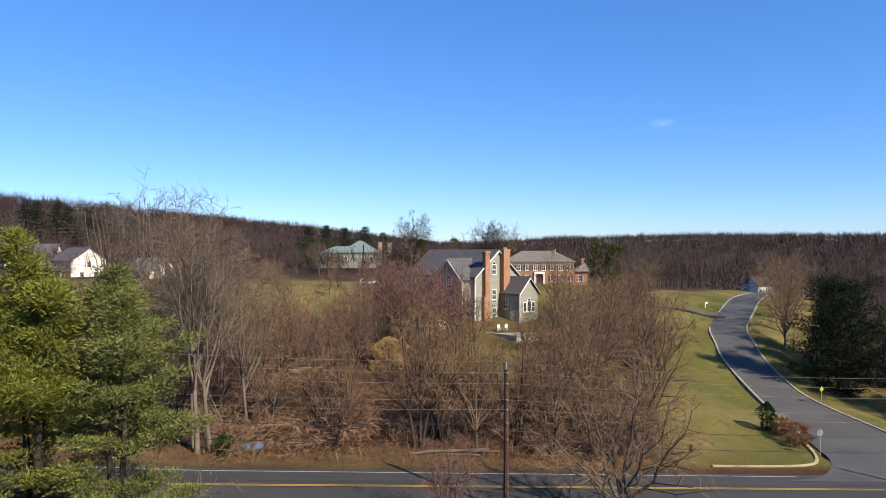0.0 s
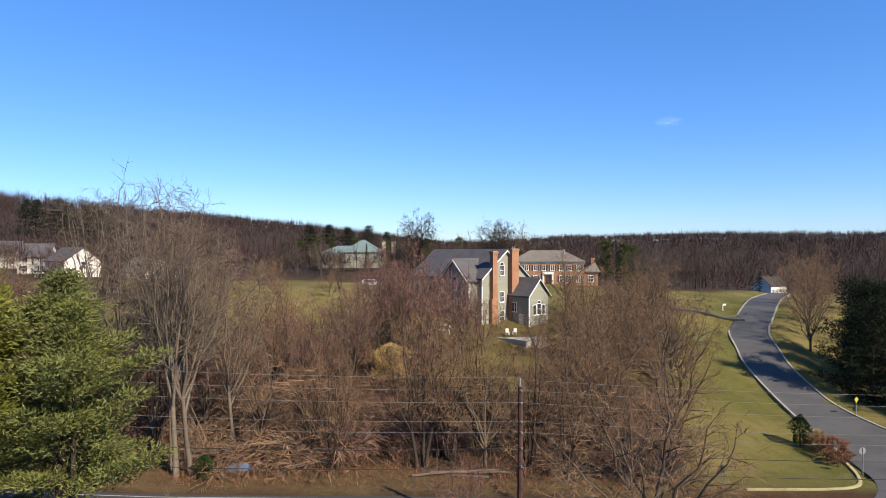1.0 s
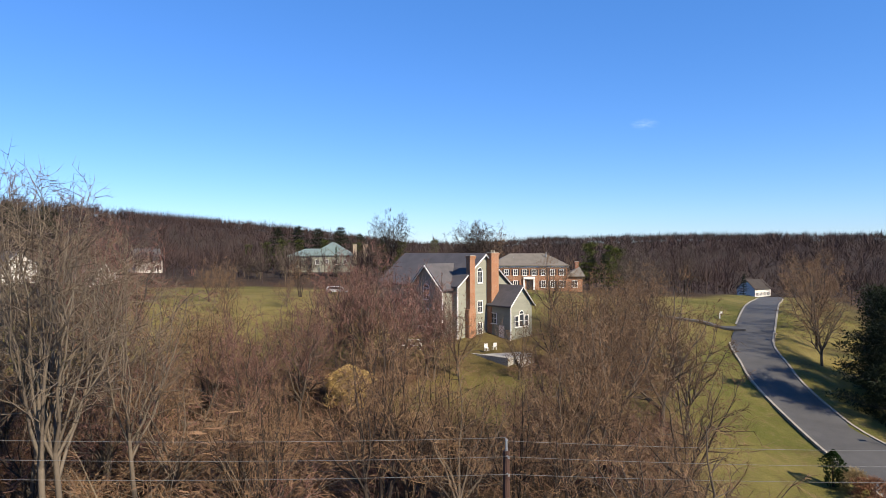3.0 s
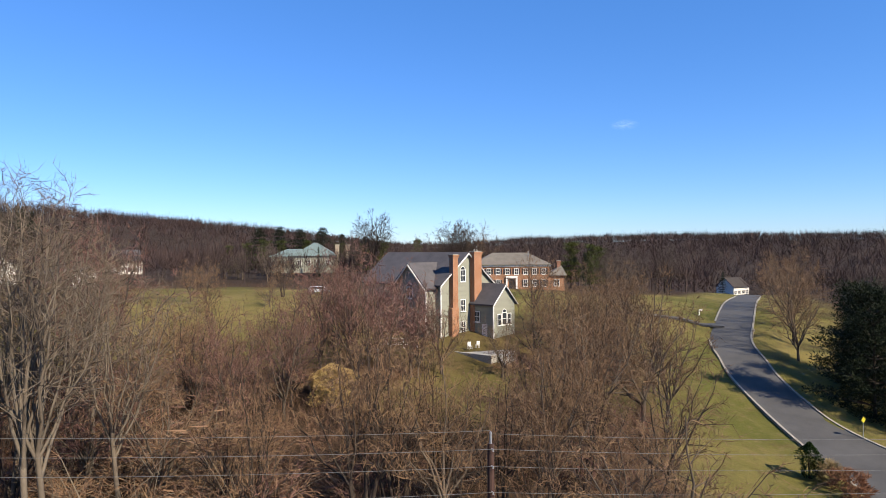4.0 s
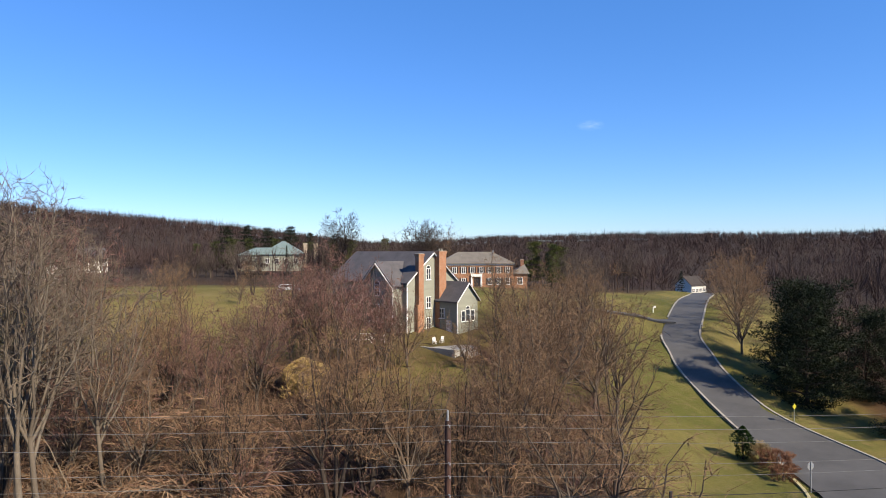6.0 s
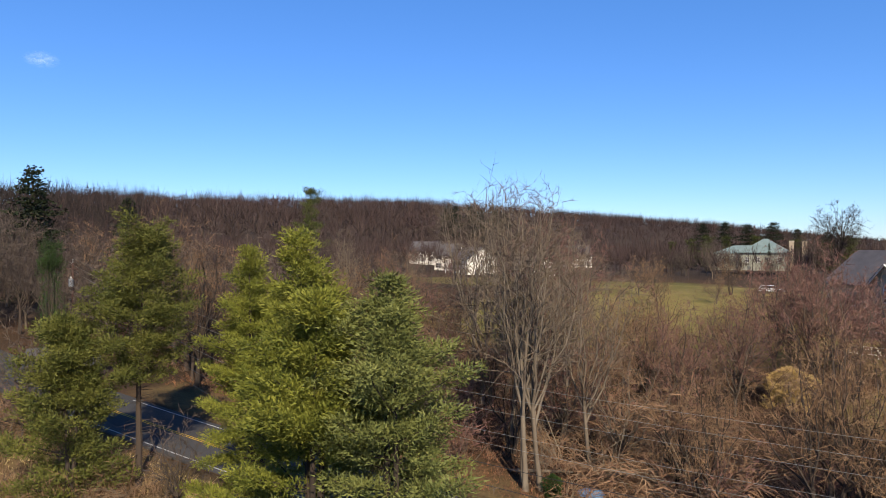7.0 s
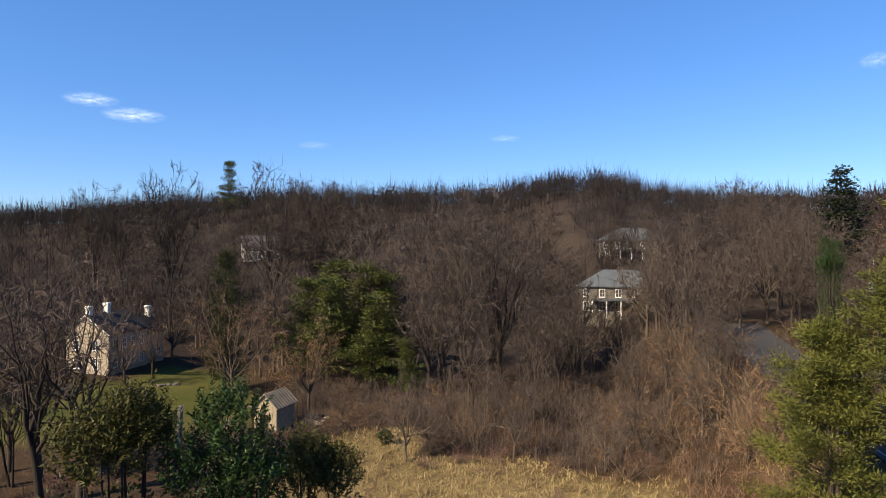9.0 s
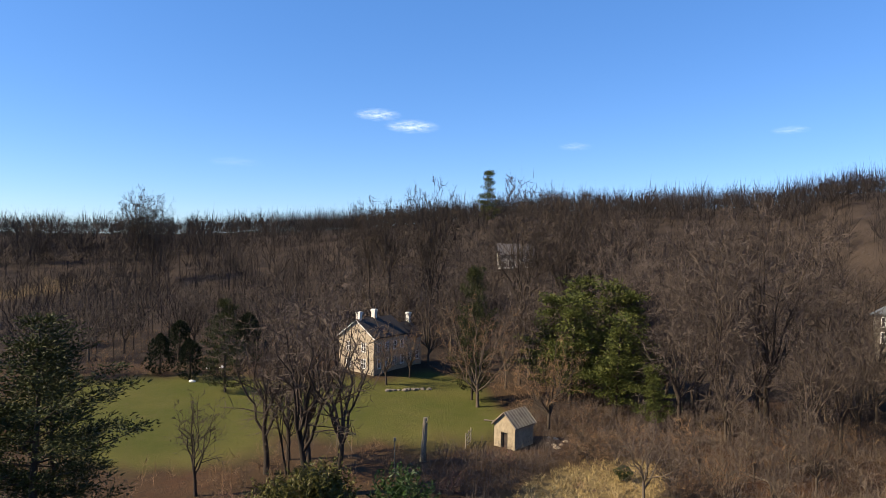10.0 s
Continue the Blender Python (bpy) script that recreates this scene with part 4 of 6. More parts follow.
def window(parent, x, y, z, face, w=0.95, high=1.5, bars=(1, 1), shutters=False, arched=False, frame_mat=None, door=False):
    """A window (or glazed door) on a wall: frame with glazing bars, pane, sill and perhaps shutters. x, y, z: the middle of its sill."""
    ob = new("door" if door else "window")
    ob.parent = parent
    ob.matrix_local = pose(x, y, z, 0, 0, SPIN[face])
    fm = frame_mat or TRIM_WHITE
    e = 0.11
    bm = bmesh.new()
    for a, b, c, d in ((-w / 2 - e, -w / 2, -e, high + e), (w / 2, w / 2 + e, -e, high + e), (-w / 2, w / 2, high, high + e), (-w / 2, w / 2, -e, 0)):
        box(bm, a, b, -0.09, 0.03, c, d)
    for i in range(bars[0]):
        cx = -w / 2 + w * (i + 1) / (bars[0] + 1)
        box(bm, cx - 0.035, cx + 0.035, -0.07, 0.0, 0, high)
    for i in range(bars[1]):
        cz = high * (i + 1) / (bars[1] + 1)
        box(bm, -w / 2, w / 2, -0.068, 0.0, cz - 0.03, cz + 0.03)
    part("frame", bm, fm, ob)
    bm = box(bmesh.new(), -w / 2, w / 2, -0.035, 0.02, 0, high)
    part("pane", bm, GLASS, ob, "dark reflecting pane")
    if arched:
        n = 9
        out = [(w / 2 * math.cos(math.pi * k / n), high + e + w / 2 * math.sin(math.pi * k / n)) for k in range(n + 1)]
        part("arched_pane", prism(bmesh.new(), out, -0.045, 0.02), GLASS, ob)
        bm = bmesh.new()
        for k in range(n):
            a, b = out[k], out[k + 1]
            rod(bm, (a[0] * 1.07, -0.05, a[1]), (b[0] * 1.07, -0.05, b[1]), 0.06, sides=4)
        part("arched_frame", bm, fm, ob)
    if not door:
        part("sill", box(bmesh.new(), -w / 2 - 0.16, w / 2 + 0.16, -0.16, 0.02, -e - 0.07, -e), fm, ob)
    if shutters:
        for s in (-1, 1):
            c = s * (w / 2 + e + 0.22)
            part("shutter", box(bmesh.new(), c - 0.2, c + 0.2, -0.06, 0.02, -0.02, high + 0.02), SHUTTER, ob, "dark louvred shutter")
    return ob


def chimney(parent, x, y, z0, z1, wx, wy, mat, pots=2, cap=None, shoulder=0.0):
    """A chimney stack with corbelled head, and pots."""
    bm = bmesh.new()
    box(bm, x - wx / 2, x + wx / 2, y - wy / 2, y + wy / 2, z0, z1 - 0.5)
    if shoulder:
        box(bm, x - wx / 2 - shoulder, x + wx / 2 + 0.001, y - wy / 2 - shoulder, y + wy / 2 + shoulder, z0, z0 + (z1 - z0) * 0.45, 0.1)
    box(bm, x - wx / 2 - 0.07, x + wx / 2 + 0.07, y - wy / 2 - 0.07, y + wy / 2 + 0.07, z1 - 0.5, z1 - 0.3)
    box(bm, x - wx / 2 - 0.14, x + wx / 2 + 0.14, y - wy / 2 - 0.14, y + wy / 2 + 0.14, z1 - 0.3, z1 - 0.1)
    ob = part("chimney", bm, mat, parent, "tall brick chimney" if mat in (BRICK, BRICK_ORANGE) else "chimney stack")
    part("chimney_cap", box(bmesh.new(), x - wx / 2 - 0.05, x + wx / 2 + 0.05, y - wy / 2 - 0.05, y + wy / 2 + 0.05, z1 - 0.1, z1, 0.02), cap or CONCRETE, ob)
    for k in range(pots):
        px = x + (k - (pots - 1) / 2) * 0.5
        part("chimney_pot", rod(bmesh.new(), (px, y, z1), (px, y, z1 + 0.35), 0.14, 0.11), cap or CONCRETE, ob)
    return ob


def board(bm, pts, t=0.08, wide=0.22):
    """Trim boards along a line of points."""
    for a, b in zip(pts[:-1], pts[1:]):
        rod(bm, a, b, wide / 2, sides=4)
    return bm


def house_grey():
    """The large grey-green house with two brick chimneys. Its x runs along the main ridge towards the chimney gable."""
    turn = math.degrees(math.atan2(-0.75, 0.66))
    g0 = 7.0
    m = pose(5.6, 112.3, g0, 0, 0, turn)
    ob = thing("house", m, "large grey-green clapboard house with two tall brick chimneys", "house", "houses of the neighbourhood")
    # x from -18 to 0, y from 0 to 11 (away to the right); the corner nearest the road is (0, 0)
    W = SIDING_GREY
    part("wall", wall_block(bmesh.new(), -18, 0, 0, 11, -1.5, 8.3, 12.7), W, ob)
    part("roof", roof_gable(bmesh.new(), -18, 0, 0, 11, 8.3, 12.7), ROOF_GREY, ob, "steep grey shingle roof")
    # cross gable on the garden side
    bm = bmesh.new()
    wall_block(bm, 0, 6.0, -3.4, 3.4, -1.5, 8.0, 11.2)
    bmesh.ops.rotate(bm, verts=bm.verts, matrix=Matrix.Rotation(radians(-90), 3, "Z"))
    bmesh.ops.translate(bm, verts=bm.verts, vec=(-4.4, 4.0, 0))
    part("gable_wall", bm, W, ob)
    bm = roof_gable(bmesh.new(), -4.0, 6.0, -3.4, 3.4, 8.0, 11.2)
    bmesh.ops.rotate(bm, verts=bm.verts, matrix=Matrix.Rotation(radians(-90), 3, "Z"))
    bmesh.ops.translate(bm, verts=bm.verts, vec=(-4.4, 4.0, 0))
    part("gable_roof", bm, ROOF_GREY, ob)
    part("rake_trim", board(bmesh.new(), [(-8.1, -2.42, 7.55), (-4.4, -2.46, 11.15), (-0.7, -2.42, 7.55)]), TRIM_WHITE, ob)
    part("rake_trim", board(bmesh.new(), [(0.42, -0.4, 7.95), (0.46, 5.5, 12.65), (0.42, 11.4, 7.95)]), TRIM_WHITE, ob)
    part("corner_trim", box(bmesh.new(), -0.1, 0.06, -0.06, 0.12, -1.5, 8.3), TRIM_WHITE, ob)
    part("corner_trim", box(bmesh.new(), -1.1, -0.94, -2.06, -1.9, -1.5, 8.0), TRIM_WHITE, ob)
    # wing beyond the chimneys
    part("wing_wall", wall_block(bmesh.new(), 0, 4.6, 6.2, 11.0, -1.5, 5.4, 8.0), W, ob)
    part("wing_roof", roof_gable(bmesh.new(), 0, 4.6, 6.2, 11.0, 5.4, 8.0, 0.35), ROOF_GREY, ob)
    part("rake_trim", board(bmesh.new(), [(4.98, 5.85, 5.1), (5.0, 8.6, 7.95), (4.98, 11.35, 5.1)], wide=0.18), TRIM_WHITE, ob)
    part("corner_trim", box(bmesh.new(), 4.5, 4.66, 6.14, 6.3, -1.5, 5.4), TRIM_WHITE, ob)
    # dormer in the dark valley
    part("dormer", wall_block(bmesh.new(), -3.4, -0.6, 1.4, 2.9, 7.4, 9.4, 10.0), W, ob)
    chimney(ob, 0.4, 2.3, -1.5, 12.6, 0.75, 1.05, BRICK_ORANGE, 0, shoulder=0.2)
    chimney(ob, 0.5, 6.9, -1.5, 13.0, 0.95, 1.6, BRICK_ORANGE, 2)
    for zz, hh in ((0.2, 2.0), (3.1, 1.7)):
        for k in (-1, 0, 1):
            window(ob, -4.4 + k * 1.25, -2.0, zz, "-y", 0.95, hh, (0, 1), door=zz < 1)
    window(ob, -4.4, -2.0, 6.3, "-y", 1.1, 1.5, (1, 2), arched=True)
    for x in (-10, -12.2, -15):
        window(ob, x, 0.0, 3.6, "-y")
        window(ob, x, 0.0, 0.4, "-y")
    window(ob, 4.6, 8.6, 2.2, "+x", 0.9, 1.7, (0, 1), arched=True)
    for k in (-1, 1):
        window(ob, 4.6, 8.6 + k * 1.1, 2.2, "+x", 0.7, 1.5, (0, 1))
    window(ob, 0.0, 4.6, 8.6, "+x", 0.9, 1.6, (1, 1), arched=True)
    window(ob, 0.0, 4.6, 4.2, "+x", 0.9, 1.6)
    window(ob, 0.0, 4.6, 0.8, "+x", 0.9, 1.8)
    window(ob, 1.4, 6.2, 2.6, "-y", 0.9, 1.4)
    part("door", box(bmesh.new(), 2.4, 3.4, 6.12, 6.25, 0.2, 2.3), TRIM_WHITE, ob)
    return ob


def house_brick():
    """The brick house on the rise: two storeys, hipped roof, white doorway."""
    m = pose(17.0, 176.6, 10.6, 0, 0, -3)
    ob = thing("house", m, "two-storey red brick house with tan hipped roof and white doorway", "house", "houses of the neighbourhood")
    part("wall", box(bmesh.new(), 0, 18.2, 0, 9.5, -1, 5.8), BRICK_ORANGE, ob)
    part("cornice", box(bmesh.new(), -0.25, 18.45, -0.25, 9.75, 5.55, 5.85), TRIM_WHITE, ob)
    part("roof", roof_hip(bmesh.new(), 0, 18.2, 0, 9.5, 5.86, 8.9), ROOF_TAN, ob, "tan shingle hipped roof")
    part("side_wing", box(bmesh.new(), 18.2, 22.0, 1.0, 8.0, -1, 3.2), BRICK_ORANGE, ob)
    part("wing_roof", roof_hip(bmesh.new(), 18.3, 22.0, 1.0, 8.0, 3.21, 5.6), ROOF_TAN, ob)
    chimney(ob, 21.2, 4.5, 3.0, 6.9, 0.8, 0.8, BRICK, 0)
    part("vent_stack", rod(bmesh.new(), (13.5, 3.0, 7.2), (13.5, 3.0, 9.3), 0.16), METAL_GREY, ob)
    part("vent_stack", rod(bmesh.new(), (5.5, 3.0, 7.0), (5.5, 3.0, 8.1), 0.1), METAL_GREY, ob)
    for k in range(8):
        x = 1.3 + k * 2.22
        window(ob, x, 0, 3.7, "-y", 0.85, 1.35, (1, 1), True)
        if k not in (3, 4):
            window(ob, x, 0, 0.8, "-y", 0.85, 1.5, (1, 1), True)
    window(ob, 20.1, 1.0, 0.8, "-y", 1.2, 1.5, (1, 1))
    porch = part("portico", box(bmesh.new(), 7.6, 10.4, -0.5, 0.02, 2.7, 3.3, 0.03), TRIM_WHITE, ob, "white door surround")
    for x in (7.8, 10.2):
        part("pilaster", box(bmesh.new(), x - 0.2, x + 0.2, -0.4, 0.02, 0, 2.7), TRIM_WHITE, porch)
    part("door", box(bmesh.new(), 8.4, 9.6, -0.08, 0.05, 0, 2.4), SHUTTER, ob, "dark panelled front door")
    return ob


def house_white(m, long, deep, eave, ridge, label, porch=False, garage=False, roof=None):
    """A white house: gable end towards the fields, windows on both sides."""
    ob = thing("house", m, label, "house", "houses of the neighbourhood")
    part("wall", wall_block(bmesh.new(), 0, long, 0, deep, -2, eave, ridge), SIDING_WHITE, ob)
    part("roof", roof_gable(bmesh.new(), 0, long, 0, deep, eave, ridge, 0.4), roof or ROOF_GREY, ob, "dark grey shingle roof")
    for k in range(max(2, int(long / 3))):
        x = 1.6 + k * (long - 3.2) / max(1, int(long / 3) - 1)
        window(ob, x, 0, 0.9, "-y", 0.9, 1.4, (1, 1), True)
        if eave > 4.5:
            window(ob, x, 0, 3.6, "-y", 0.9, 1.3, (1, 1), True)
    window(ob, long, deep * 0.3, 0.9, "+x")
    window(ob, long, deep * 0.7, 0.9, "+x")
    if eave > 4.5:
        window(ob, long, deep * 0.5, 3.6, "+x")
    if porch:
        part("porch_roof", box(bmesh.new(), -0.2, long + 0.2, -2.6, 0, 2.6, 2.85), roof or ROOF_GREY, ob)
        for k in range(4):
            x = 0.2 + k * (long - 0.4) / 3
            part("porch_post", box(bmesh.new(), x - 0.1, x + 0.1, -2.5, -2.3, -1.0, 2.6), TRIM_WHITE, ob)
        part("porch_floor", box(bmesh.new(), -0.1, long + 0.1, -2.6, 0, -1.2, 0.1), TRIM_WHITE, ob)
    if garage:
        part("door", box(bmesh.new(), long - 0.02, long + 0.06, deep * 0.2, deep * 0.2 + 2.6, 0, 2.2), TRIM_WHITE, ob)
    return ob


def house_green():
    """The far low house under a large grey-green hipped roof."""
    m = pose(-44.0, 236.0, 15.2, 0, 0, 4)
    ob = thing("house", m, "far low house with broad grey-green hipped roof", "house", "houses of the neighbourhood")
    part("wall", box(bmesh.new(), 0, 19, 0, 10, -2, 3.2), SIDING_GREY, ob)
    part("roof", roof_hip(bmesh.new(), 0, 19, 0, 10, 3.2, 5.8), ROOF_GREEN, ob, "grey-green roof")
    part("roof", roof_hip(bmesh.new(), 7.5, 21, -1.5, 11, 3.4, 7.9), ROOF_GREEN, ob, "higher grey-green roof")
    part("wall", box(bmesh.new(), 7.5, 21, -1.5, 11, -2, 3.4), SIDING_GREY, ob)
    chimney(ob, 21.6, 2.0, -1, 7.2, 1.2, 1.2, STONE_TAN, 0)
    chimney(ob, 25.0, 5.0, -1, 7.2, 1.4, 1.4, STONE_TAN, 0)
    for x in (9.5, 12.5, 15.5, 18.5):
        window(ob, x, -1.5, 0.6, "-y", 1.0, 1.5)
    return ob


def house_stone():
    """The old stone farmhouse: lit gable, three chimneys. Its x runs along the ridge, away from the lit gable."""
    m = pose(-99.0, -50.3, h(-100, -53) + 0.2, 0, 0, 180)
    ob = thing("farmhouse", m, "old tan stone farmhouse with slate roof and three pale chimneys", "house", "houses of the valley")
    part("wall", wall_block(bmesh.new(), 0, 10.5, 0, 8.0, -2, 6.2, 9.2), STONE_TAN, ob)
    part("roof", roof_gable(bmesh.new(), 0, 10.5, 0, 8.0, 6.2, 9.2, 0.25), ROOF_SLATE, ob, "dark slate roof")
    part("rake_trim", board(bmesh.new(), [(-0.28, -0.3, 6.0), (-0.28, 4.0, 9.2), (-0.28, 8.3, 6.0)], wide=0.2), TRIM_WHITE, ob)
    part("rear_wing", wall_block(bmesh.new(), 10.5, 16.5, 0.6, 6.2, -2, 5.2, 7.6), STONE_TAN, ob)
    part("wing_roof", roof_gable(bmesh.new(), 10.5, 16.5, 0.6, 6.2, 5.2, 7.6, 0.25), ROOF_SLATE, ob)
    for x, y, z in ((0.7, 4.0, 10.7), (5.2, 4.0, 10.9), (15.9, 3.4, 9.6)):
        chimney(ob, x, y, 6.5, z, 0.75, 0.75, SIDING_WHITE, 0, TRIM_WHITE)
    for y in (2.3, 5.7):
        window(ob, 0, y, 0.7, "-x", 0.85, 1.5)
        window(ob, 0, y, 3.7, "-x", 0.85, 1.4)
    for k in range(4):
        window(ob, 1.6 + k * 2.4, 8.0, 3.7, "+y", 0.85, 1.4)
        window(ob, 1.6 + k * 2.4, 8.0, 0.7, "+y", 0.85, 1.5)
        window(ob, 1.6 + k * 2.4, 0, 3.7, "-y", 0.85, 1.4)
        window(ob, 1.6 + k * 2.4, 0, 0.7, "-y", 0.85, 1.5)
    for k in range(2):
        window(ob, 12.3 + k * 2.6, 6.2, 0.7, "+y", 0.85, 1.4)
        window(ob, 12.3 + k * 2.6, 0.6, 0.7, "-y", 0.85, 1.4)
    return ob


def house_slate(m):
    """The grey house among the trees by the road: hipped roof, pale walls and porch."""
    ob = thing("house", m, "grey stone house with hipped blue-grey roof behind bare trees", "house", "houses of the valley")
    part("wall", box(bmesh.new(), 0, 17, 0, 10, -3, 5.4), STONE_GREY, ob)
    part("roof", roof_hip(bmesh.new(), 0, 17, 0, 10, 5.4, 9.0), ROOF_BLUE, ob, "blue-grey hipped roof")
    part("porch_roof", box(bmesh.new(), 3, 15, -2.6, 0, 2.7, 3.0), ROOF_BLUE, ob)
    for k in range(5):
        part("porch_post", box(bmesh.new(), 3.1 + k * 2.9, 3.35 + k * 2.9, -2.5, -2.25, -1, 2.7), TRIM_WHITE, ob)
    for k in range(5):
        window(ob, 1.8 + k * 3.3, 0, 3.4, "-y", 1.0, 1.5)
        window(ob, 1.8 + k * 3.3, 0, 0.5, "-y", 1.1, 1.8)
    for k in range(3):
        window(ob, 17, 2 + k * 3, 3.4, "+x", 1.0, 1.5)
    return ob


def shed():
    """The small stone spring house with a ribbed tin roof and an open doorway."""
    # x runs to the right of its gable front, y into the shed
    m = pose(-79.9, -16.6, h(-80, -15) - 0.05, 0, 0, 80)
    ob = thing("spring_house", m, "small limewashed stone shed with rusty ribbed tin roof", "shed")
    W, D, E, R = 3.2, 4.2, 3.0, 4.5
    bm = bmesh.new()
    dx0, dx1, dz = 1.15, 2.05, 2.0
    for a, b, lo, hi in ((0, dx0, -1, E), (dx1, W, -1, E), (dx0, dx1, dz, E)):
        box(bm, a, b, 0, 0.4, lo, hi)
    prism(bm, [(0, E), (W, E), (W / 2, R)], 0, 0.4)
    box(bm, 0, 0.4, 0.4, D, -1, E)
    box(bm, W - 0.4, W, 0.4, D, -1, E)
    box(bm, 0.4, W - 0.4, D - 0.4, D, -1, E)
    prism(bm, [(0, E), (W, E), (W / 2, R)], D - 0.4, D)
    part("wall", bm, RENDER_PALE, ob, "flaking limewashed stone walls")
    bm = roof_gable(bmesh.new(), 0, D, 0, W, E, R, 0.3, 0.1)
    bmesh.ops.rotate(bm, verts=bm.verts, matrix=Matrix.Rotation(radians(90), 3, "Z"))
    bmesh.ops.translate(bm, verts=bm.verts, vec=(W, 0, 0))
    roof = part("roof", bm, TIN, ob, "rusty tin roof")
    for s in (-1, 1):
        for k in range(9):
            y = -0.25 + k * (D + 0.5) / 8
            x1 = W / 2 + s * (W / 2 + 0.3)
            z1 = E - 0.3 * (R - E) / (W / 2) + 0.12
            part("roof_rib", rod(bmesh.new(), (W / 2, y, R + 0.12), (x1, y, z1), 0.055, sides=4), WOOD_GREY, roof)
    part("door_frame", box(box(bmesh.new(), dx0 - 0.1, dx0, -0.04, 0.2, -0.5, dz + 0.1), dx1, dx1 + 0.1, -0.04, 0.2, -0.5, dz + 0.1), WOOD_GREY, ob)
    part("door", box(bmesh.new(), dx0 + 0.02, dx1 - 0.02, 0.3, 0.36, -0.5, dz), DARK_WOOD, ob, "dark board door")
    return ob


house_grey()
house_brick()
house_green()
house_white(pose(-103.9, 174.9, 11.6, 0, 0, -36), 11, 9.0, 5.4, 8.6, "white two-storey house with dark roof and porch", True)
house_white(pose(-81.4, 168.9, 11.3, 0, 0, -34), 11, 8.2, 3.0, 6.4, "white house with broad low gable and tan roof", False, True, ROOF_TAN)
house_white(pose(150.0, 312.0, h(155, 315) - 0.3, 0, 0, 30), 12, 9, 4.0, 8.0, "far cream house at the end of the lane", False, False, ROOF_SLATE)
house_white(pose(-98, 246, h(-96, 248), 0, 0, 40), 9, 8, 4.8, 8.2, "far pale house among woods", False, False)
house_white(pose(-121, 190, h(-120, 192), 0, 0, 10), 8, 8, 5, 8.5, "far white house seen through the woods", False, False)
house_white(pose(-150, 215, h(-150, 215), 0, 0, 10), 11, 9, 4.8, 8.2, "far white house seen through the woods", False, False)
house_white(pose(-205, -78, h(-205, -78), 0, 0, 120), 12, 9, 5, 8.6, "far pale house in the hillside woods", False, False)
house_stone()
house_slate(pose(-145.0, 26.3, h(-150, 34) - 0.3, 0, 0, 82))
house_slate(pose(-189.7, 34.3, h(-192, 45) - 1.5, 0, 0, 78))["label"] = "grey house higher up the wooded hill"
shed()


# ---------------------------------------------------------------- planting
rng = random.Random(7)
HOUSES = [(0, 118, 17), (28, 180, 16), (-34, 240, 18), (-92, 162, 12), (-76, 164, 10), (-103, -52, 13), (-152, 32, 13), (-80, -15, 5), (-193, 46, 11), (153, 317, 12), (-136, 33, 8)]


def clear(x, y, room=1.5):
    """Whether a plant may stand here: off roads, houses and lawns."""
    if abs(y - float(road_y(x))) < 4.6 + room or float(off_line(SIDE_LINE, np.array(x), np.array(y))) < 4.0 + room:
        return False
    if float(off_line(DRIVE_LINE, np.array(x), np.array(y))) < 2.5:
        return False
    if any(math.hypot(x - a, y - b) < r for a, b, r in HOUSES):
        return False
    lawn, gold, green = cover(np.array(x), np.array(y))
    return float(lawn) < 0.4 and float(gold) < 0.4 and float(green) < 0.3


def scatter(n, x0, x1, y0, y1, kinds, lo, hi, apart=2.5, keep=None):
    """Plants at random in a field, none too near another of its sort."""
    done, tries = [], 0
    while len(done) < n and tries < n * 30:
        tries += 1
        x, y = rng.uniform(x0, x1), rng.uniform(y0, y1)
        if not clear(x, y) or (keep and not keep(x, y)) or any((x - a) ** 2 + (y - b) ** 2 < apart ** 2 for a, b in done):
            continue
        done.append((x, y))
        rng.choice(kinds).put(x, y, rng.uniform(lo, hi), rng=rng, stretch=rng.uniform(0.85, 1.15))


def off_view(x, y):
    """Low ground between the road and the white houses keeps low trees only."""
    return not 21 < math.degrees(math.atan2(-x, y)) < 32.5


# pines by the road
for kind, x, y, top, turn, fat in ((PINE_BIG, -23.4, 37.6, 21.0, 40, 1.0), (PINE_SOFT, -19.2, 38.6, 18.8, 100, 1.08), (PINE_OPEN, -43.6, 40.4, 20.8, 0, 1.0), (PINE_LOW, -46.6, 37.0, 15.2, 190, 0.95), (PINE_BIG, -32.6, 41.4, 20.2, 160, 0.9)):
    kind.put(x, y, top - h(x, y), turn, rng=rng, stretch=fat)
# tall slim trees over the road
for x, y, s, k in ((-21.4, 57.6, 21.5, 0), (-20.6, 58.5, 20.5, 1), (-22.3, 59.0, 19.0, 2), (-27.0, 66.0, 22.0, 0), (-34.0, 72.5, 22.0, 1), (-38.0, 77.0, 20.5, 2), (-19.0, 64.5, 17.5, 1), (-23.6, 70.0, 19.0, 2)):
    SLIM[k].put(x, y, s, rng=rng)
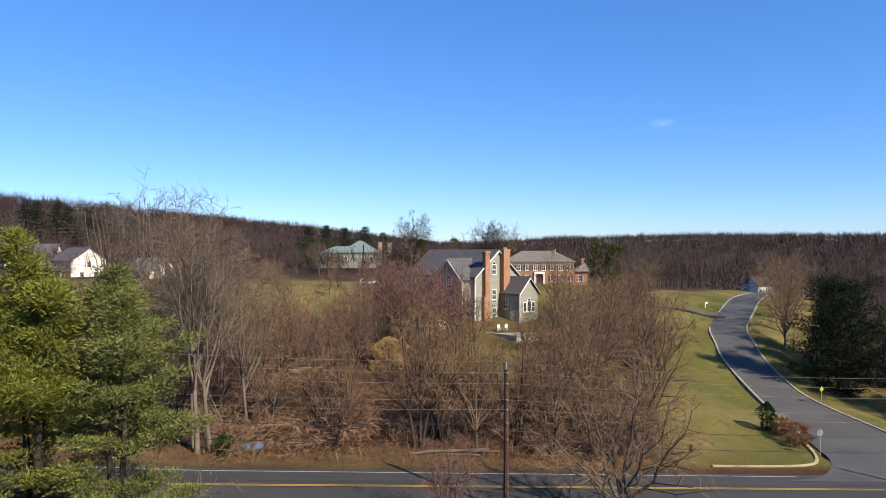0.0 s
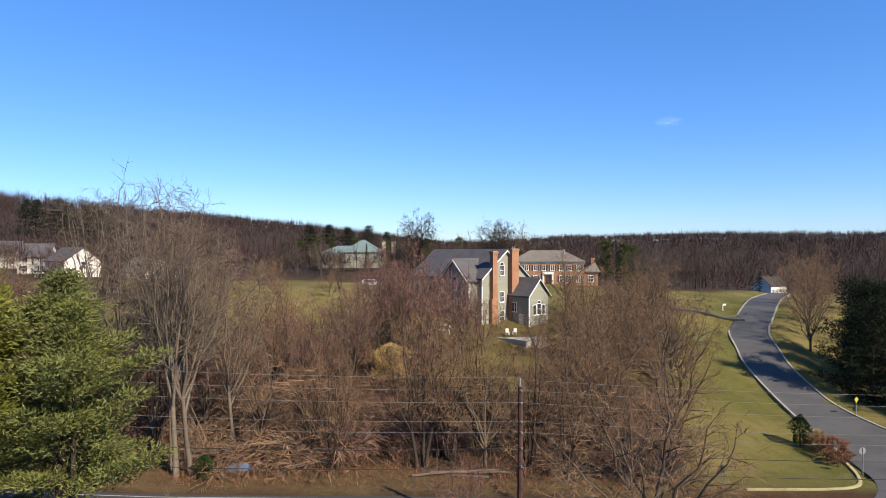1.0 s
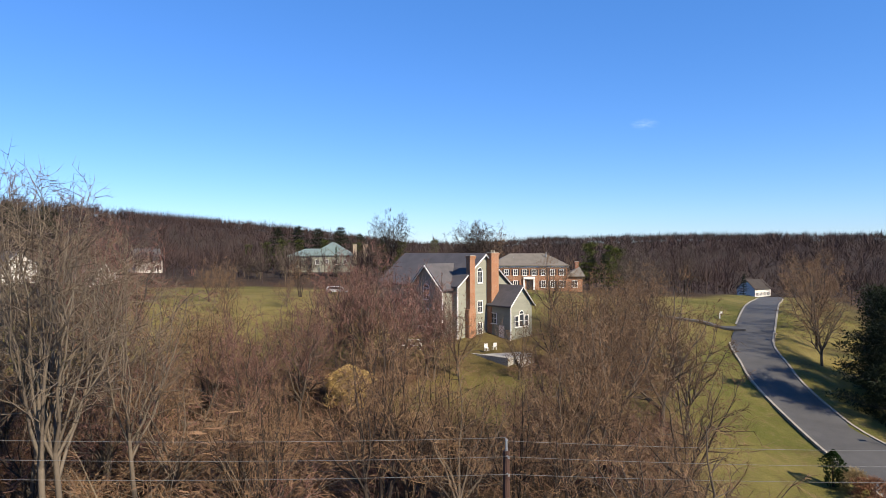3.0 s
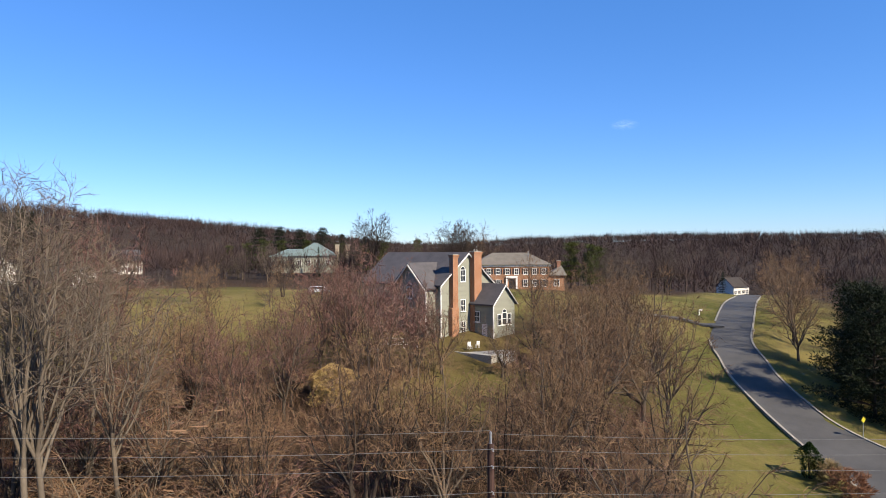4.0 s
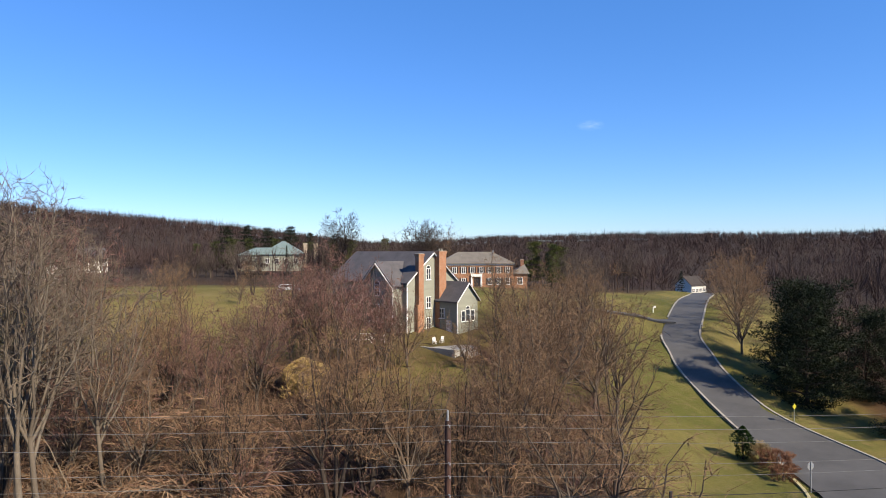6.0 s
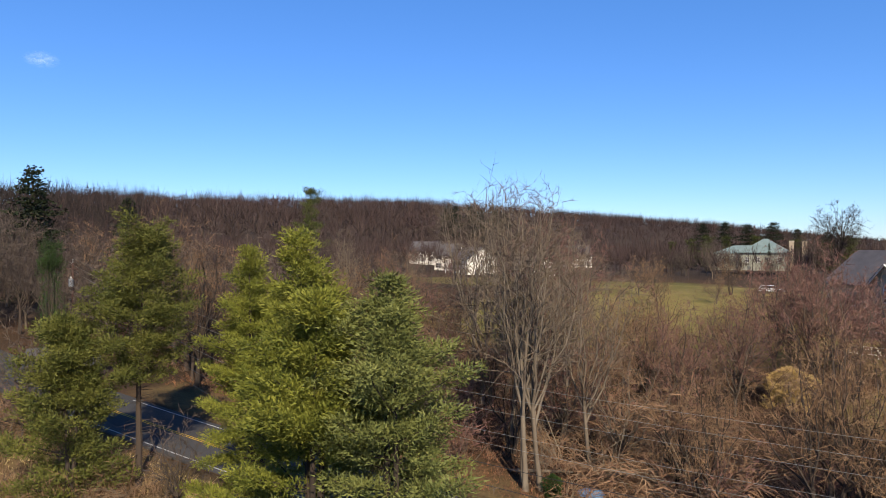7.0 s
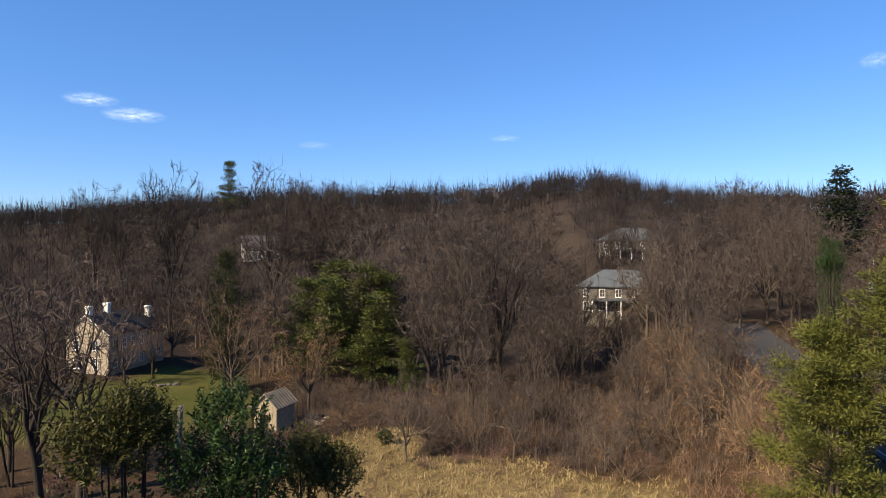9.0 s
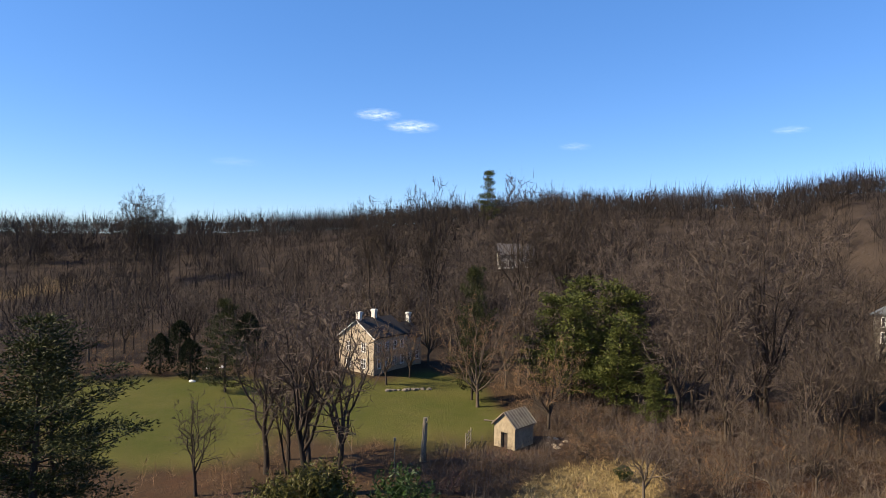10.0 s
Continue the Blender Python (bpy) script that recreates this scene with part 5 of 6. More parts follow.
# maples and trees before the grey house
for x, y, s in ((-2.5, 93, 12.5), (-11.5, 84, 10.5), (-15.5, 80, 9.5), (-5.2, 95, 13.5), (-17, 88, 8.5), (-12.0, 92, 10.5), (-20, 84, 8.5), (-22, 92, 8), (1.2, 97.5, 11.5), (-9.5, 97, 12.0), (-29, 84, 18.0), (-34, 88, 17), (-24, 78, 10), (-38, 96, 14)):
    rng.choice(MAPLE).put(x, y, s, rng=rng)
for x, y, s, k in ((-2.3, 63.5, 13.0, 0), (0.3, 66, 12.5, 1), (-10.8, 68, 10.0, 0), (3.0, 70, 12, 1), (-9.5, 62, 9.0, 0), (7.5, 66.0, 10.5, 1)):
    MULTI[k].put(x, y, s, rng=rng)
for x, y, s, k in ((18.0, 79.0, 13.5, 0), (25.6, 86.5, 15.3, 1), (22.0, 70.5, 11.5, 2), (14.0, 76.0, 11.0, 0), (12.0, 69.0, 11.0, 1), (29.0, 88.0, 12.0, 2), (31.0, 97.0, 11.0, 0), (23.0, 95.0, 11.5, 1), (17.0, 86.0, 11.0, 2)):
    OAK[k].put(x, y, s, rng=rng)
OAK[0].put(15.5, 61.2, 8.5, 70, rng=rng)
OAK[2].put(19.0, 62.0, 7.5, 10, rng=rng)
def not_before_house(x, y):
    """The garden before the grey house, and the golden bush, stay in sight."""
    return not (-6 < x < 12 and y > 82) and not (abs(x + 0.081 * y) < 3.2 and y > 62) and not (-9 < x < 6 and y > 74)


scatter(38, -62, 20, 61, 100, OAK + MULTI + MAPLE[:1] + DARKT, 7.5, 11.0, 3.2, not_before_house)
scatter(10, -75, -30, 60, 95, SLIM + DARKT, 10, 14, 4.5, off_view)
scatter(14, -72, -36, 62, 110, OAK_FAR, 6, 8, 3.5)
scatter(12, 20, 42, 100, 135, OAK, 8, 11, 4)
scatter(12, 35, 62, 140, 165, OAK_FAR, 8, 10, 4)
# twiggy trees close to the grey house
MULTI[1].put(-2.2, 80.0, 12.0, rng=rng)
MAPLE[0].put(-6.2, 101.0, 12.5, rng=rng)
MAPLE[1].put(-3.2, 99.5, 11.5, rng=rng)
for x, y, s, kind in ((-3.0, 104.0, 10.5, MAPLE[0]), (-7.0, 105.5, 11.0, MAPLE[1]), (1.5, 103.0, 10.5, MAPLE[1]), (5.0, 99.0, 9.0, OAK[1]), (2.0, 97.5, 9.0, MAPLE[0]), (12.5, 99.0, 7.0, OAK[0]), (-10.5, 108.0, 11.0, MAPLE[0]), (17.5, 104.0, 8.5, OAK[2])):
    kind.put(x, y, s, rng=rng)
for x, y, s in ((-30, 122, 6), (-22, 128, 5), (-36, 132, 6.5), (-16, 120, 5), (-42, 118, 6), (-12, 134, 6)):
    rng.choice(OAK[:2] + MULTI).put(x, y, s, rng=rng, label="small leafless tree in the rough lawn")
# trees behind the houses and round the fields
for x, y, s, kind in ((-8.5, 200, 18, CROWN_FAR[0]), (14.0, 215, 17, CROWN_FAR[1]), (17.5, 212, 16, CROWN_FAR[0]), (23, 218, 15, OAK[2]), (-14, 214, 12, CROWN_FAR[1]), (-38, 148, 6.5, OAK[1]), (-24, 104, 7.5, MULTI[0]), (-8, 100, 7, OAK[2]), (-48, 128, 7, OAK[0]), (-22, 140, 7, MULTI[1])):
    kind.put(x, y, s, rng=rng)
scatter(15, -130, -45, 95, 150, OAK_FAR + MAPLE[:1], 5, 8, 5)
scatter(10, -60, 50, 185, 260, OAK_FAR, 8, 13, 6)
for x, y, s in ((-6, 208, 11), (-52, 262, 12), (-46, 268, 12), (-36, 266, 12), (-24, 262, 11), (-14, 256, 11), (4, 250, 12), (44, 190, 12), (48, 186, 11.5), (51.5, 189, 11), (-58, 266, 11), (-64, 260, 10)):
    PINE_MID.put(x, y, s, rng=rng, stretch=1.2)
for x, y, s in ((-60, 290, 18), (-52, 296, 19), (-44, 292, 18), (-34, 296, 19), (-26, 290, 16), (-16, 286, 15), (-172, 330, 20), (-180, 334, 21), (-188, 330, 20), (-196, 335, 21), (-204, 331, 20), (-211, 334, 19)):
    SPRUCE.put(x, y, s * 0.94, rng=rng, stretch=1.75, label="dark evergreen in a belt across the hill")
scatter(24, -60, -14, 208, 231, OAK_FAR, 6, 8.5, 2)
SPRUCE.put(141.5, 305.0, 10.5, rng=rng, label="dark evergreen at the end of the lane")
SPRUCE.put(-27.5, 229, 9.5, rng=rng, stretch=0.45)
SPRUCE.put(44.5, 178, 9.0, rng=rng, stretch=0.9, label="blue-grey spruce beside the brick house")
# dark evergreens right of the lane
# Some are hidden or out of view, added to cast shade on the lawn.
for x, y, s in ((56.4, 93.5, 14.2), (63.5, 105.0, 11.5), (69.0, 97.0, 11.0), (60.5, 100.0, 11.0), (64.5, 82.5, 13.0), (71.0, 76.0, 12.0)):
    PINE_DARK.put(x, y, s, rng=rng)
for x, y, s in ((59, 113, 11), (63, 121, 12), (67.5, 129, 12), (74, 141, 12), (80, 150, 12)):
    OAK[0].put(x, y, s, rng=rng)
scatter(18, 57, 120, 66, 210, OAK_FAR + DARK_FAR, 8, 14, 5)
# shrubs on the corner lawn
BUSH.put(38.3, 77.5, 3.3, rng=rng)
BUSH.put(-19.2, 57.6, 1.8, rng=rng, stretch=1.3, label="small bright green shrub by the roadside")
for x, y, s in ((-120, 26, 13), (-117, 38, 12), (-131, 31, 11), (-128, 37, 12), (-126, 25, 12), (-134, 40, 13), (-124, 33, 10), (-84, 38.5, 9), (-88, 36.5, 10), (-80, 38, 8), (-92, 39, 11), (-76, 37, 8), (-70, 36, 7), (-96, 43, 11), (-102, 47, 12), (-106, 52, 13), (-104, 42, 11), (-109, 47, 12)):
    rng.choice(OAK_FAR).put(x, y, s, rng=rng)
# west side of the valley
for x, y, s, k in ((-60, 48 + 9, 15, 0), (-66, 60, 16, 1), (-88, 70, 16, 0), (-97, 66, 15, 1)):
    DARKT[k].put(x, y, s, rng=rng)
SPRUCE.put(-125, 70.5, 23.0, rng=rng, stretch=1.35, label="tall dark spruce over the woods")
SPRUCE.put(-131, 74, 19, rng=rng, stretch=1.0)
SPRUCE.put(-111.3, 79.3, 28.7 - h(-111.3, 79.3), rng=rng, stretch=1.1, label="dark conical evergreen rising over the woods")
PINE_MID.put(-145, 158, 38.0 - h(-145, 158), rng=rng, stretch=0.8, label="lone green pine standing over the far woods")
for x, y, s in ((-106, -16, 17.5), (-112, -12, 19.5), (-109, -21, 17.0), (-117, -17, 20.0), (-104, -8, 15.0), (-111, -7, 18.0)):
    PINE_MID.put(x, y, s, rng=rng, stretch=1.25)
PINE_MID.put(-99, -1.0, 9.0, rng=rng, stretch=1.2)
PINE_MID.put(-262, -112, 24, rng=rng, stretch=0.9)
for x, y, s, k in ((-96.0, -27.5, 15, 0), (-90.5, -13.5, 12.0, 1), (-84.0, -6.5, 6.0, 0)):
    OAK[k].put(x, y, s, rng=rng)
for k, (x, y, s, turn) in enumerate(((-55.3, -21.7, 20.5, 20), (-53.3, -24.1, 20.0, 140), (-55.6, -31.9, 18.5, 250), (-58.5, -28.5, 16.5, 80), (-60.5, -33.5, 15.0, 310))):
    LANKY[k % 2].put(x, y, s, turn, rng=rng)
DARKT[0].put(-97.0, -46.0, 9.5, rng=rng, label="dark leafless tree against the farmhouse wall")
DARKT[1].put(-103.5, -45.5, 8.5, rng=rng, label="dark leafless tree against the farmhouse wall")
LANKY[1].put(-47.3, -33.0, 9.8, 200, rng=rng, label="small gaunt leafless tree before the lawn")
for x, y, s in ((-79.5, -83.5, 7.2), (-80.0, -76.0, 7.0), (-96.0, -79.0, 10.0), (-90.0, -92.0, 8.0)):
    CEDAR.put(x, y, s, rng=rng)
PINE_BLUE.put(-77.5, -64.0, 14.8, rng=rng)
PINE_BLUE.put(-99.5, -30.5, 21.5, rng=rng, stretch=0.62, label="tall sparse grey-green pine at the lawn edge")
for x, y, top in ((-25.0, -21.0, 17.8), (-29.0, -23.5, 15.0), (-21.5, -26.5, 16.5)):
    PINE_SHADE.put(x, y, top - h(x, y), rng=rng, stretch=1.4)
for x, y, top, k in ((-18.5, 7.3, 15.7, 0), (-19.8, 10.3, 15.3, 1), (-22.9, 11.9, 13.6, 0)):
    HOLLY[k].put(x, y, top - h(x, y), rng=rng)
HOLLY[1].put(-60.5, 42.5, 15, rng=rng, stretch=0.75, label="ivy-clad trunk beside the road")
scatter(20, -128, -98, -8, 42, OAK_FAR + DARK_FAR, 10, 17, 4.5, lambda x, y: abs(y - 18.8 + 0.1 * x) > 5)
scatter(20, -98, -67, 2, 42, OAK_FAR + DARK_FAR, 6, 10, 3.2)
scatter(20, -135, -105, -74, -10, DARK_FAR + OAK_FAR, 13, 20, 4.5)
scatter(30, -135, -84, 36, 75, DARK_FAR + OAK_FAR, 10, 16, 3.4)
scatter(12, -88, -62, 54, 80, DARK_FAR + OAK_FAR, 10, 14, 4.0)
scatter(66, -62, 22, 58.5, 80, SHRUB, 2.6, 5.2, 1.7, not_before_house)
for k in range(15):
    SHRUB[1].put(rng.uniform(-22, -8), rng.uniform(62, 75), rng.uniform(5.0, 7.6), rng=rng, label="tall arching tan thicket of vines and canes")
scatter(34, -62, 30, 80, 108, SHRUB, 2.0, 3.8, 2.0, not_before_house)
scatter(60, -105, -66, 4, 42, [SHRUB[0], SHRUB[3]], 2.0, 4.5, 1.8)
scatter(26, -104, -58, 36, 47, [SHRUB[0], SHRUB[3]], 3.5, 6.0, 1.6, lambda x, y: 5.5 < float(road_y(x)) - y < 11)
scatter(20, -112, -36, -135, -84, OAK_FAR + DARK_FAR, 9, 15, 4.0)
scatter(24, -100, -40, -34, 4, SHRUB, 1.4, 2.6, 2.2)
scatter(22, -66, -30, 33, 43, SHRUB, 1.8, 4.2, 1.6)
for x, y, s in ((-52.5, 41.0, 6.5), (-56.5, 41.5, 7.5), (-38.5, 40.0, 6.0), (-58.0, 39.0, 6.0), (-63.0, 41.0, 8.0)):
    rng.choice(OAK_FAR).put(x, y, s, rng=rng)
for k in range(26):
    x, y = rng.uniform(-79, -50), rng.uniform(-4, 32)
    SHRUB[1 + k % 2].put(x, y, rng.uniform(0.9, 1.9), rng=rng, stretch=1.3, label="low reddish brush clump in dry grass")


for k, (x, y, s) in enumerate(((-141.0, -65.0, 35), (-144.0, -42.0, 39), (-156.0, -95.0, 28), (-160.0, -38.0, 35), (-153.0, -86.0, 28), (-166.0, -32.0, 34), (-146.0, -190.0, 31), (-152.0, -189.0, 30), (-144.0, -252.0, 18))):
    CROWN_FAR[k % 2].put(x, y, s, rng=rng, stretch=0.72, label="very tall leafless tree standing over the hillside woods")
for k, (x, y, s) in enumerate(((-105.0, 4.0, 28.0), (-102.0, 9.0, 28.0), (-112.0, 12.0, 30.0), (-123.0, 19.0, 27.0), (-112.0, -6.0, 24.0), (-125.0, 42.0, 16.0), (-133.0, 48.0, 13.0), (-160.0, 63.0, 22.0), (-151.0, 69.0, 19.0), (-177.0, 40.0, 11.0), (-171.0, 35.0, 12.0), (-138.0, -19.0, 28.0), (-129.0, -46.0, 27.0), (-57.0, -30.0, 14.0))):
    GIANT[k % 3].put(x, y, s, rng=rng, stretch=0.85)
for k, (x, y, s) in enumerate(((-172, 36, 14), (-160, 44, 15), (-150, 48, 13), (-174, 66, 21), (-147, 68, 18))):
    GIANT[k % 3].put(x, y, s, rng=rng, stretch=1.0)


# ---------------------------------------------------------------- far woods
def woods(name, n, spots, tall, spears, w, label, seed, material=TWIG_WOODS_SHADE, category="woods", dome=0.30, reach=(0.7, 1.08), low=0.2, spread=0.05, stem=True):
    """Leafless woods or brush, too many plants to tell apart: each a stem and a domed crown of branches, in one mesh with a tone for each plant."""
    g = np.random.default_rng(seed)
    x, y = spots(g, n)
    z = height(x, y)
    k = len(x)
    H = g.uniform(*tall, k)
    base = np.stack([x, y, z - (0.3 if stem else 2.2)], -1)
    a = g.uniform(0, 2 * np.pi, (k, spears))
    c = 1 - g.random((k, spears)) * (1.35 if stem else 1.65)
    r = np.sqrt(np.clip(1 - c * c, 0, 1))
    n = np.stack([np.cos(a) * r, np.sin(a) * r, c], -1)
    ell = np.stack([H * dome, H * dome, H * (1 - low) * 0.62], -1)[:, None]
    mid = base[:, None] + np.stack([0 * a, 0 * a, 0 * a + (H * (low + (1 - low) * 0.38))[:, None]], -1)
    start = mid + n * ell * g.uniform(0.0, 0.6, (k, spears, 1))
    tip = mid + n * ell * g.uniform(*reach, (k, spears, 1)) + g.normal(0, 1, (k, spears, 3)) * (H * spread)[:, None, None]
    start[..., 2] -= H[:, None] * 0.06
    if stem:
        start[:, 0], tip[:, 0] = base, base + np.stack([0 * H, 0 * H, H * 0.85], -1)
    b = g.uniform(0, np.pi, (k, spears))
    wide = np.full((k, spears), w)
    wide[:, 0] *= 1.0 + 0.4 * stem
    across = np.stack([np.cos(b), np.sin(b), 0 * b], -1) * wide[..., None]
    v = np.stack([start - across, start + across, tip], 2).reshape(-1, 3)
    me = bpy.data.meshes.new(name)
    me.from_pydata(v.tolist(), [], np.arange(len(v)).reshape(-1, 3).tolist())
    me.materials.append(material)
    tone = me.attributes.new("tone", "FLOAT", "POINT")
    tone.data.foreach_set("value", np.repeat(g.random(k), spears * 3).astype(np.float32))
    return tagged(new(name, me), label, category, kind="stuff")


def ring_spots(r0, r1, a0, a1, keep=None):
    def pick(g, n):
        r = np.sqrt(g.uniform(r0 ** 2, r1 ** 2, n))
        a = np.radians(g.uniform(a0, a1, n))
        x, y = -np.sin(a) * r, np.cos(a) * r
        ok = (np.abs(y - road_y(x)) > 7) | (x < -112)
        ok &= off_line(SIDE_LINE[::4], x, y) > 9
        lawn, gold, green = cover(x, y)
        ok &= (lawn < 0.3) & (gold < 0.3) & (green < 0.3)
        for hx, hy, hr in HOUSES:
            ok &= np.hypot(x - hx, y - hy) > hr
        if keep:
            ok &= keep(x, y)
        return x[ok], y[ok]
    return pick


def open_land(x, y):
    """Fields and gardens between the houses stay free of woods."""
    free = (np.hypot((x + 35) / 60, (y - 140) / 45) > 1) & (np.hypot((x - 20) / 50, (y - 165) / 50) > 1)
    free &= np.hypot((x + 88) / 24, (y - 150) / 20) > 1
    free &= ~((np.abs(np.degrees(np.arctan2(-x, y)) - 30.5) < 5.5) & (np.hypot(x, y) < 205))
    free &= np.hypot((x + 85) / 45, (y + 50) / 45) > 1
    return free


woods("woods_near", 1500, ring_spots(115, 260, -42, 62, open_land), (8, 13), 50, 0.07, "leafless brown woods on the slopes", 3, TWIG_HILL, low=0.08, dome=0.36)
woods("woods_hill", 3200, ring_spots(250, 660, -44, 62, open_land), (12, 16.5), 36, 0.16, "leafless brown woods covering the hills", 4, TWIG_HILL, low=0.0, dome=0.5, stem=False)
woods("woods_rise", 1700, ring_spots(290, 640, 33, 64, open_land), (10, 14), 28, 0.17, "leafless brown woods on the far rise", 15, TWIG_HILL, low=0.0, dome=0.5, stem=False)
woods("woods_ridge", 4300, ring_spots(640, 1010, -46, 64), (13, 17), 28, 0.34, "distant leafless woods along the ridge", 5, TWIG_HILL, low=0.0, dome=0.7, stem=False)
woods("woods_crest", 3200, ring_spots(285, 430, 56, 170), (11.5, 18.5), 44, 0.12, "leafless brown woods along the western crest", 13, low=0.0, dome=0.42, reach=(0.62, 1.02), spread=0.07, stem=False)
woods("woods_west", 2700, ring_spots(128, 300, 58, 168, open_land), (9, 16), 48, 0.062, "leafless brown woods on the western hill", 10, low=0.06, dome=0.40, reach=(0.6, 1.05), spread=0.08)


def field_spots(x0, x1, y0, y1, test):
    """Spots in a field where a test of place and cover holds."""
    def pick(g, n):
        x, y = g.uniform(x0, x1, n), g.uniform(y0, y1, n)
        ok = (np.abs(y - road_y(x)) > 5.2) & (off_line(SIDE_LINE[::3], x, y) > 5) & (off_line(DRIVE_LINE, x, y) > 2.5)
        for hx, hy, hr in HOUSES:
            ok &= np.hypot(x - hx, y - hy) > hr * 0.9
        ok &= test(*cover(x, y))
        return x[ok], y[ok]
    return pick


def bare_soil(lawn, gold, green):
    return (lawn < 0.3) & (gold < 0.35) & (green < 0.2)


woods("brush_north", 3800, field_spots(-70, 32, 58, 108, bare_soil), (0.9, 2.8), 26, 0.017, "tangle of bare brown brush beyond the road", 6, TWIG_TAN, "brush", 0.55, (0.6, 1.2), 0.02, 0.14)
woods("brush_west", 3600, field_spots(-120, -60, -20, 44, bare_soil), (0.9, 3.6), 22, 0.022, "tangle of bare brown brush in the valley", 7, TWIG_VALLEY, "brush", 0.55, (0.6, 1.2), 0.02, 0.14)
woods("brush_verge", 1300, field_spots(-68, -28, 30, 45, bare_soil), (0.7, 2.6), 22, 0.02, "bare brown brush below the road", 14, TWIG_TAN, "brush", 0.55, (0.6, 1.2), 0.02, 0.14)
woods("brush_south", 2000, field_spots(-116, -30, -125, -20, bare_soil), (0.6, 2.6), 22, 0.02, "bare brown brush round the lawns", 8, TWIG, "brush", 0.55, (0.6, 1.2), 0.02, 0.14)
woods("verge_weeds", 5200, field_spots(-64, 24, 55, 65, lambda a, b, c: (a < 0.5)), (0.3, 0.9), 11, 0.022, "rust-brown dead weeds along the road verge", 12, BRUSH_RED, "weeds", 0.55, (0.6, 1.2), 0.02, 0.14)
woods("dry_grass", 15000, field_spots(-90, -28, -14, 46, lambda a, b, c: b > 0.25), (0.3, 1.25), 10, 0.04, "matted dry golden grass", 9, GRASS_GOLD, "grass", 0.6, (0.7, 1.2), 0.02, 0.18)


# ---------------------------------------------------------------- poles and wires
def utility_pole(x, y, tall, levels, label, crossarm=False, transformer=False):
    """A wooden utility pole with pin insulators on its side, and perhaps a crossarm and a transformer can."""
    g = h(x, y)
    ob = thing("utility_pole", pose(x, y, g, 0, 0, 7.5), label, "utility pole", "poles along the road")
    part("post", rod(bmesh.new(), (0, 0, -0.5), (0, 0, tall), 0.23, 0.15, 10), POLE_WOOD, ob, "brown tarred wooden post")
    part("pole_cap", rod(bmesh.new(), (0, 0, tall), (0, 0, tall + 0.45), 0.07, 0.05), METAL_GREY, ob)
    bm = rod(bmesh.new(), (0, 0, tall + 0.45), (0, 0, tall + 0.55), 0.07, 0.05)
    part("insulator", bm, METAL_GREY, ob, "pale ceramic insulator")
    for z in levels:
        side = part("bracket", rod(bmesh.new(), (0, -0.1, z), (0, -0.42, z), 0.035, sides=6), METAL_GREY, ob)
        part("insulator", rod(bmesh.new(), (0, -0.42, z - 0.05), (0, -0.42, z + 0.07), 0.045, 0.03), METAL_GREY, side)
    part("ground_wire_guard", box(bmesh.new(), 0.15, 0.19, -0.025, 0.025, 0, tall * 0.55), METAL_GREY, ob)
    if crossarm:
        part("crossarm", box(bmesh.new(), -1.2, 1.2, -0.2, -0.08, tall - 0.9, tall - 0.75, 0.01), POLE_WOOD, ob)
        part("crossarm", box(bmesh.new(), -1.0, 1.0, -0.2, -0.08, tall - 2.3, tall - 2.15, 0.01), POLE_WOOD, ob)
    if transformer:
        can = part("transformer", rod(bmesh.new(), (0.35, -0.5, tall - 3.2), (0.35, -0.5, tall - 2.2), 0.3, 0.3, 14), METAL_GREY, ob, "grey transformer can")
        part("lid", rod(bmesh.new(), (0.35, -0.5, tall - 2.2), (0.35, -0.5, tall - 2.08), 0.32, 0.12, 14), METAL_GREY, can)
        part("bushing", rod(bmesh.new(), (0.35, -0.5, tall - 2.08), (0.35, -0.5, tall - 1.8), 0.05, 0.03, 8), TRIM_WHITE, can)
    return g


def overhead_wire(a, b, sag, r, mat, label):
    """One wire hanging between two poles."""
    a, b = Vector(a), Vector(b)
    pts = [a.lerp(b, k / 24) - Vector((0, 0, 4 * sag * (k / 24) * (1 - k / 24))) for k in range(25)]
    vs, fs = [], []
    tube(vs, fs, [p - a for p in pts], [r] * 25, 4)
    me = mesh_of("overhead_wire", vs, fs, mat)
    ob = new("overhead_wire", me)
    ob.location = a
    return tagged(ob, label, "wire", "overhead wires")


LEVELS = (10.3, 9.5, 8.3, 7.6, 6.6, 5.4)
POLES = [(48.0, 54.3), (4.75, 48.6), (-35.0, 43.6)]
base = [utility_pole(x, y, 10.5, LEVELS, "brown wooden utility pole with side insulators beside the road") for x, y in POLES]
far_pole = (-89.5, 59.0)
far_base = utility_pole(*far_pole, 10.3, LEVELS[2:], "utility pole with crossarms and a transformer", True, True)
spans = [(POLES[0], base[0], POLES[1], base[1]), (POLES[1], base[1], POLES[2], base[2]), (POLES[2], base[2], far_pole, far_base)]
for p, zp, q, zq in spans:
    for z in (11.05, *LEVELS):
        thick = z < 7
        overhead_wire((p[0], p[1] - 0.42 * (z < 11), zp + z + 0.05), (q[0], q[1] - 0.42 * (z < 11), zq + min(z, 10.9) + 0.05), 0.6 if thick else 0.45, 0.022 if thick else 0.011, CABLE if thick else CABLE_ALU,
                      "thick black telephone cable sagging between poles" if thick else "thin pale power line strung between poles")


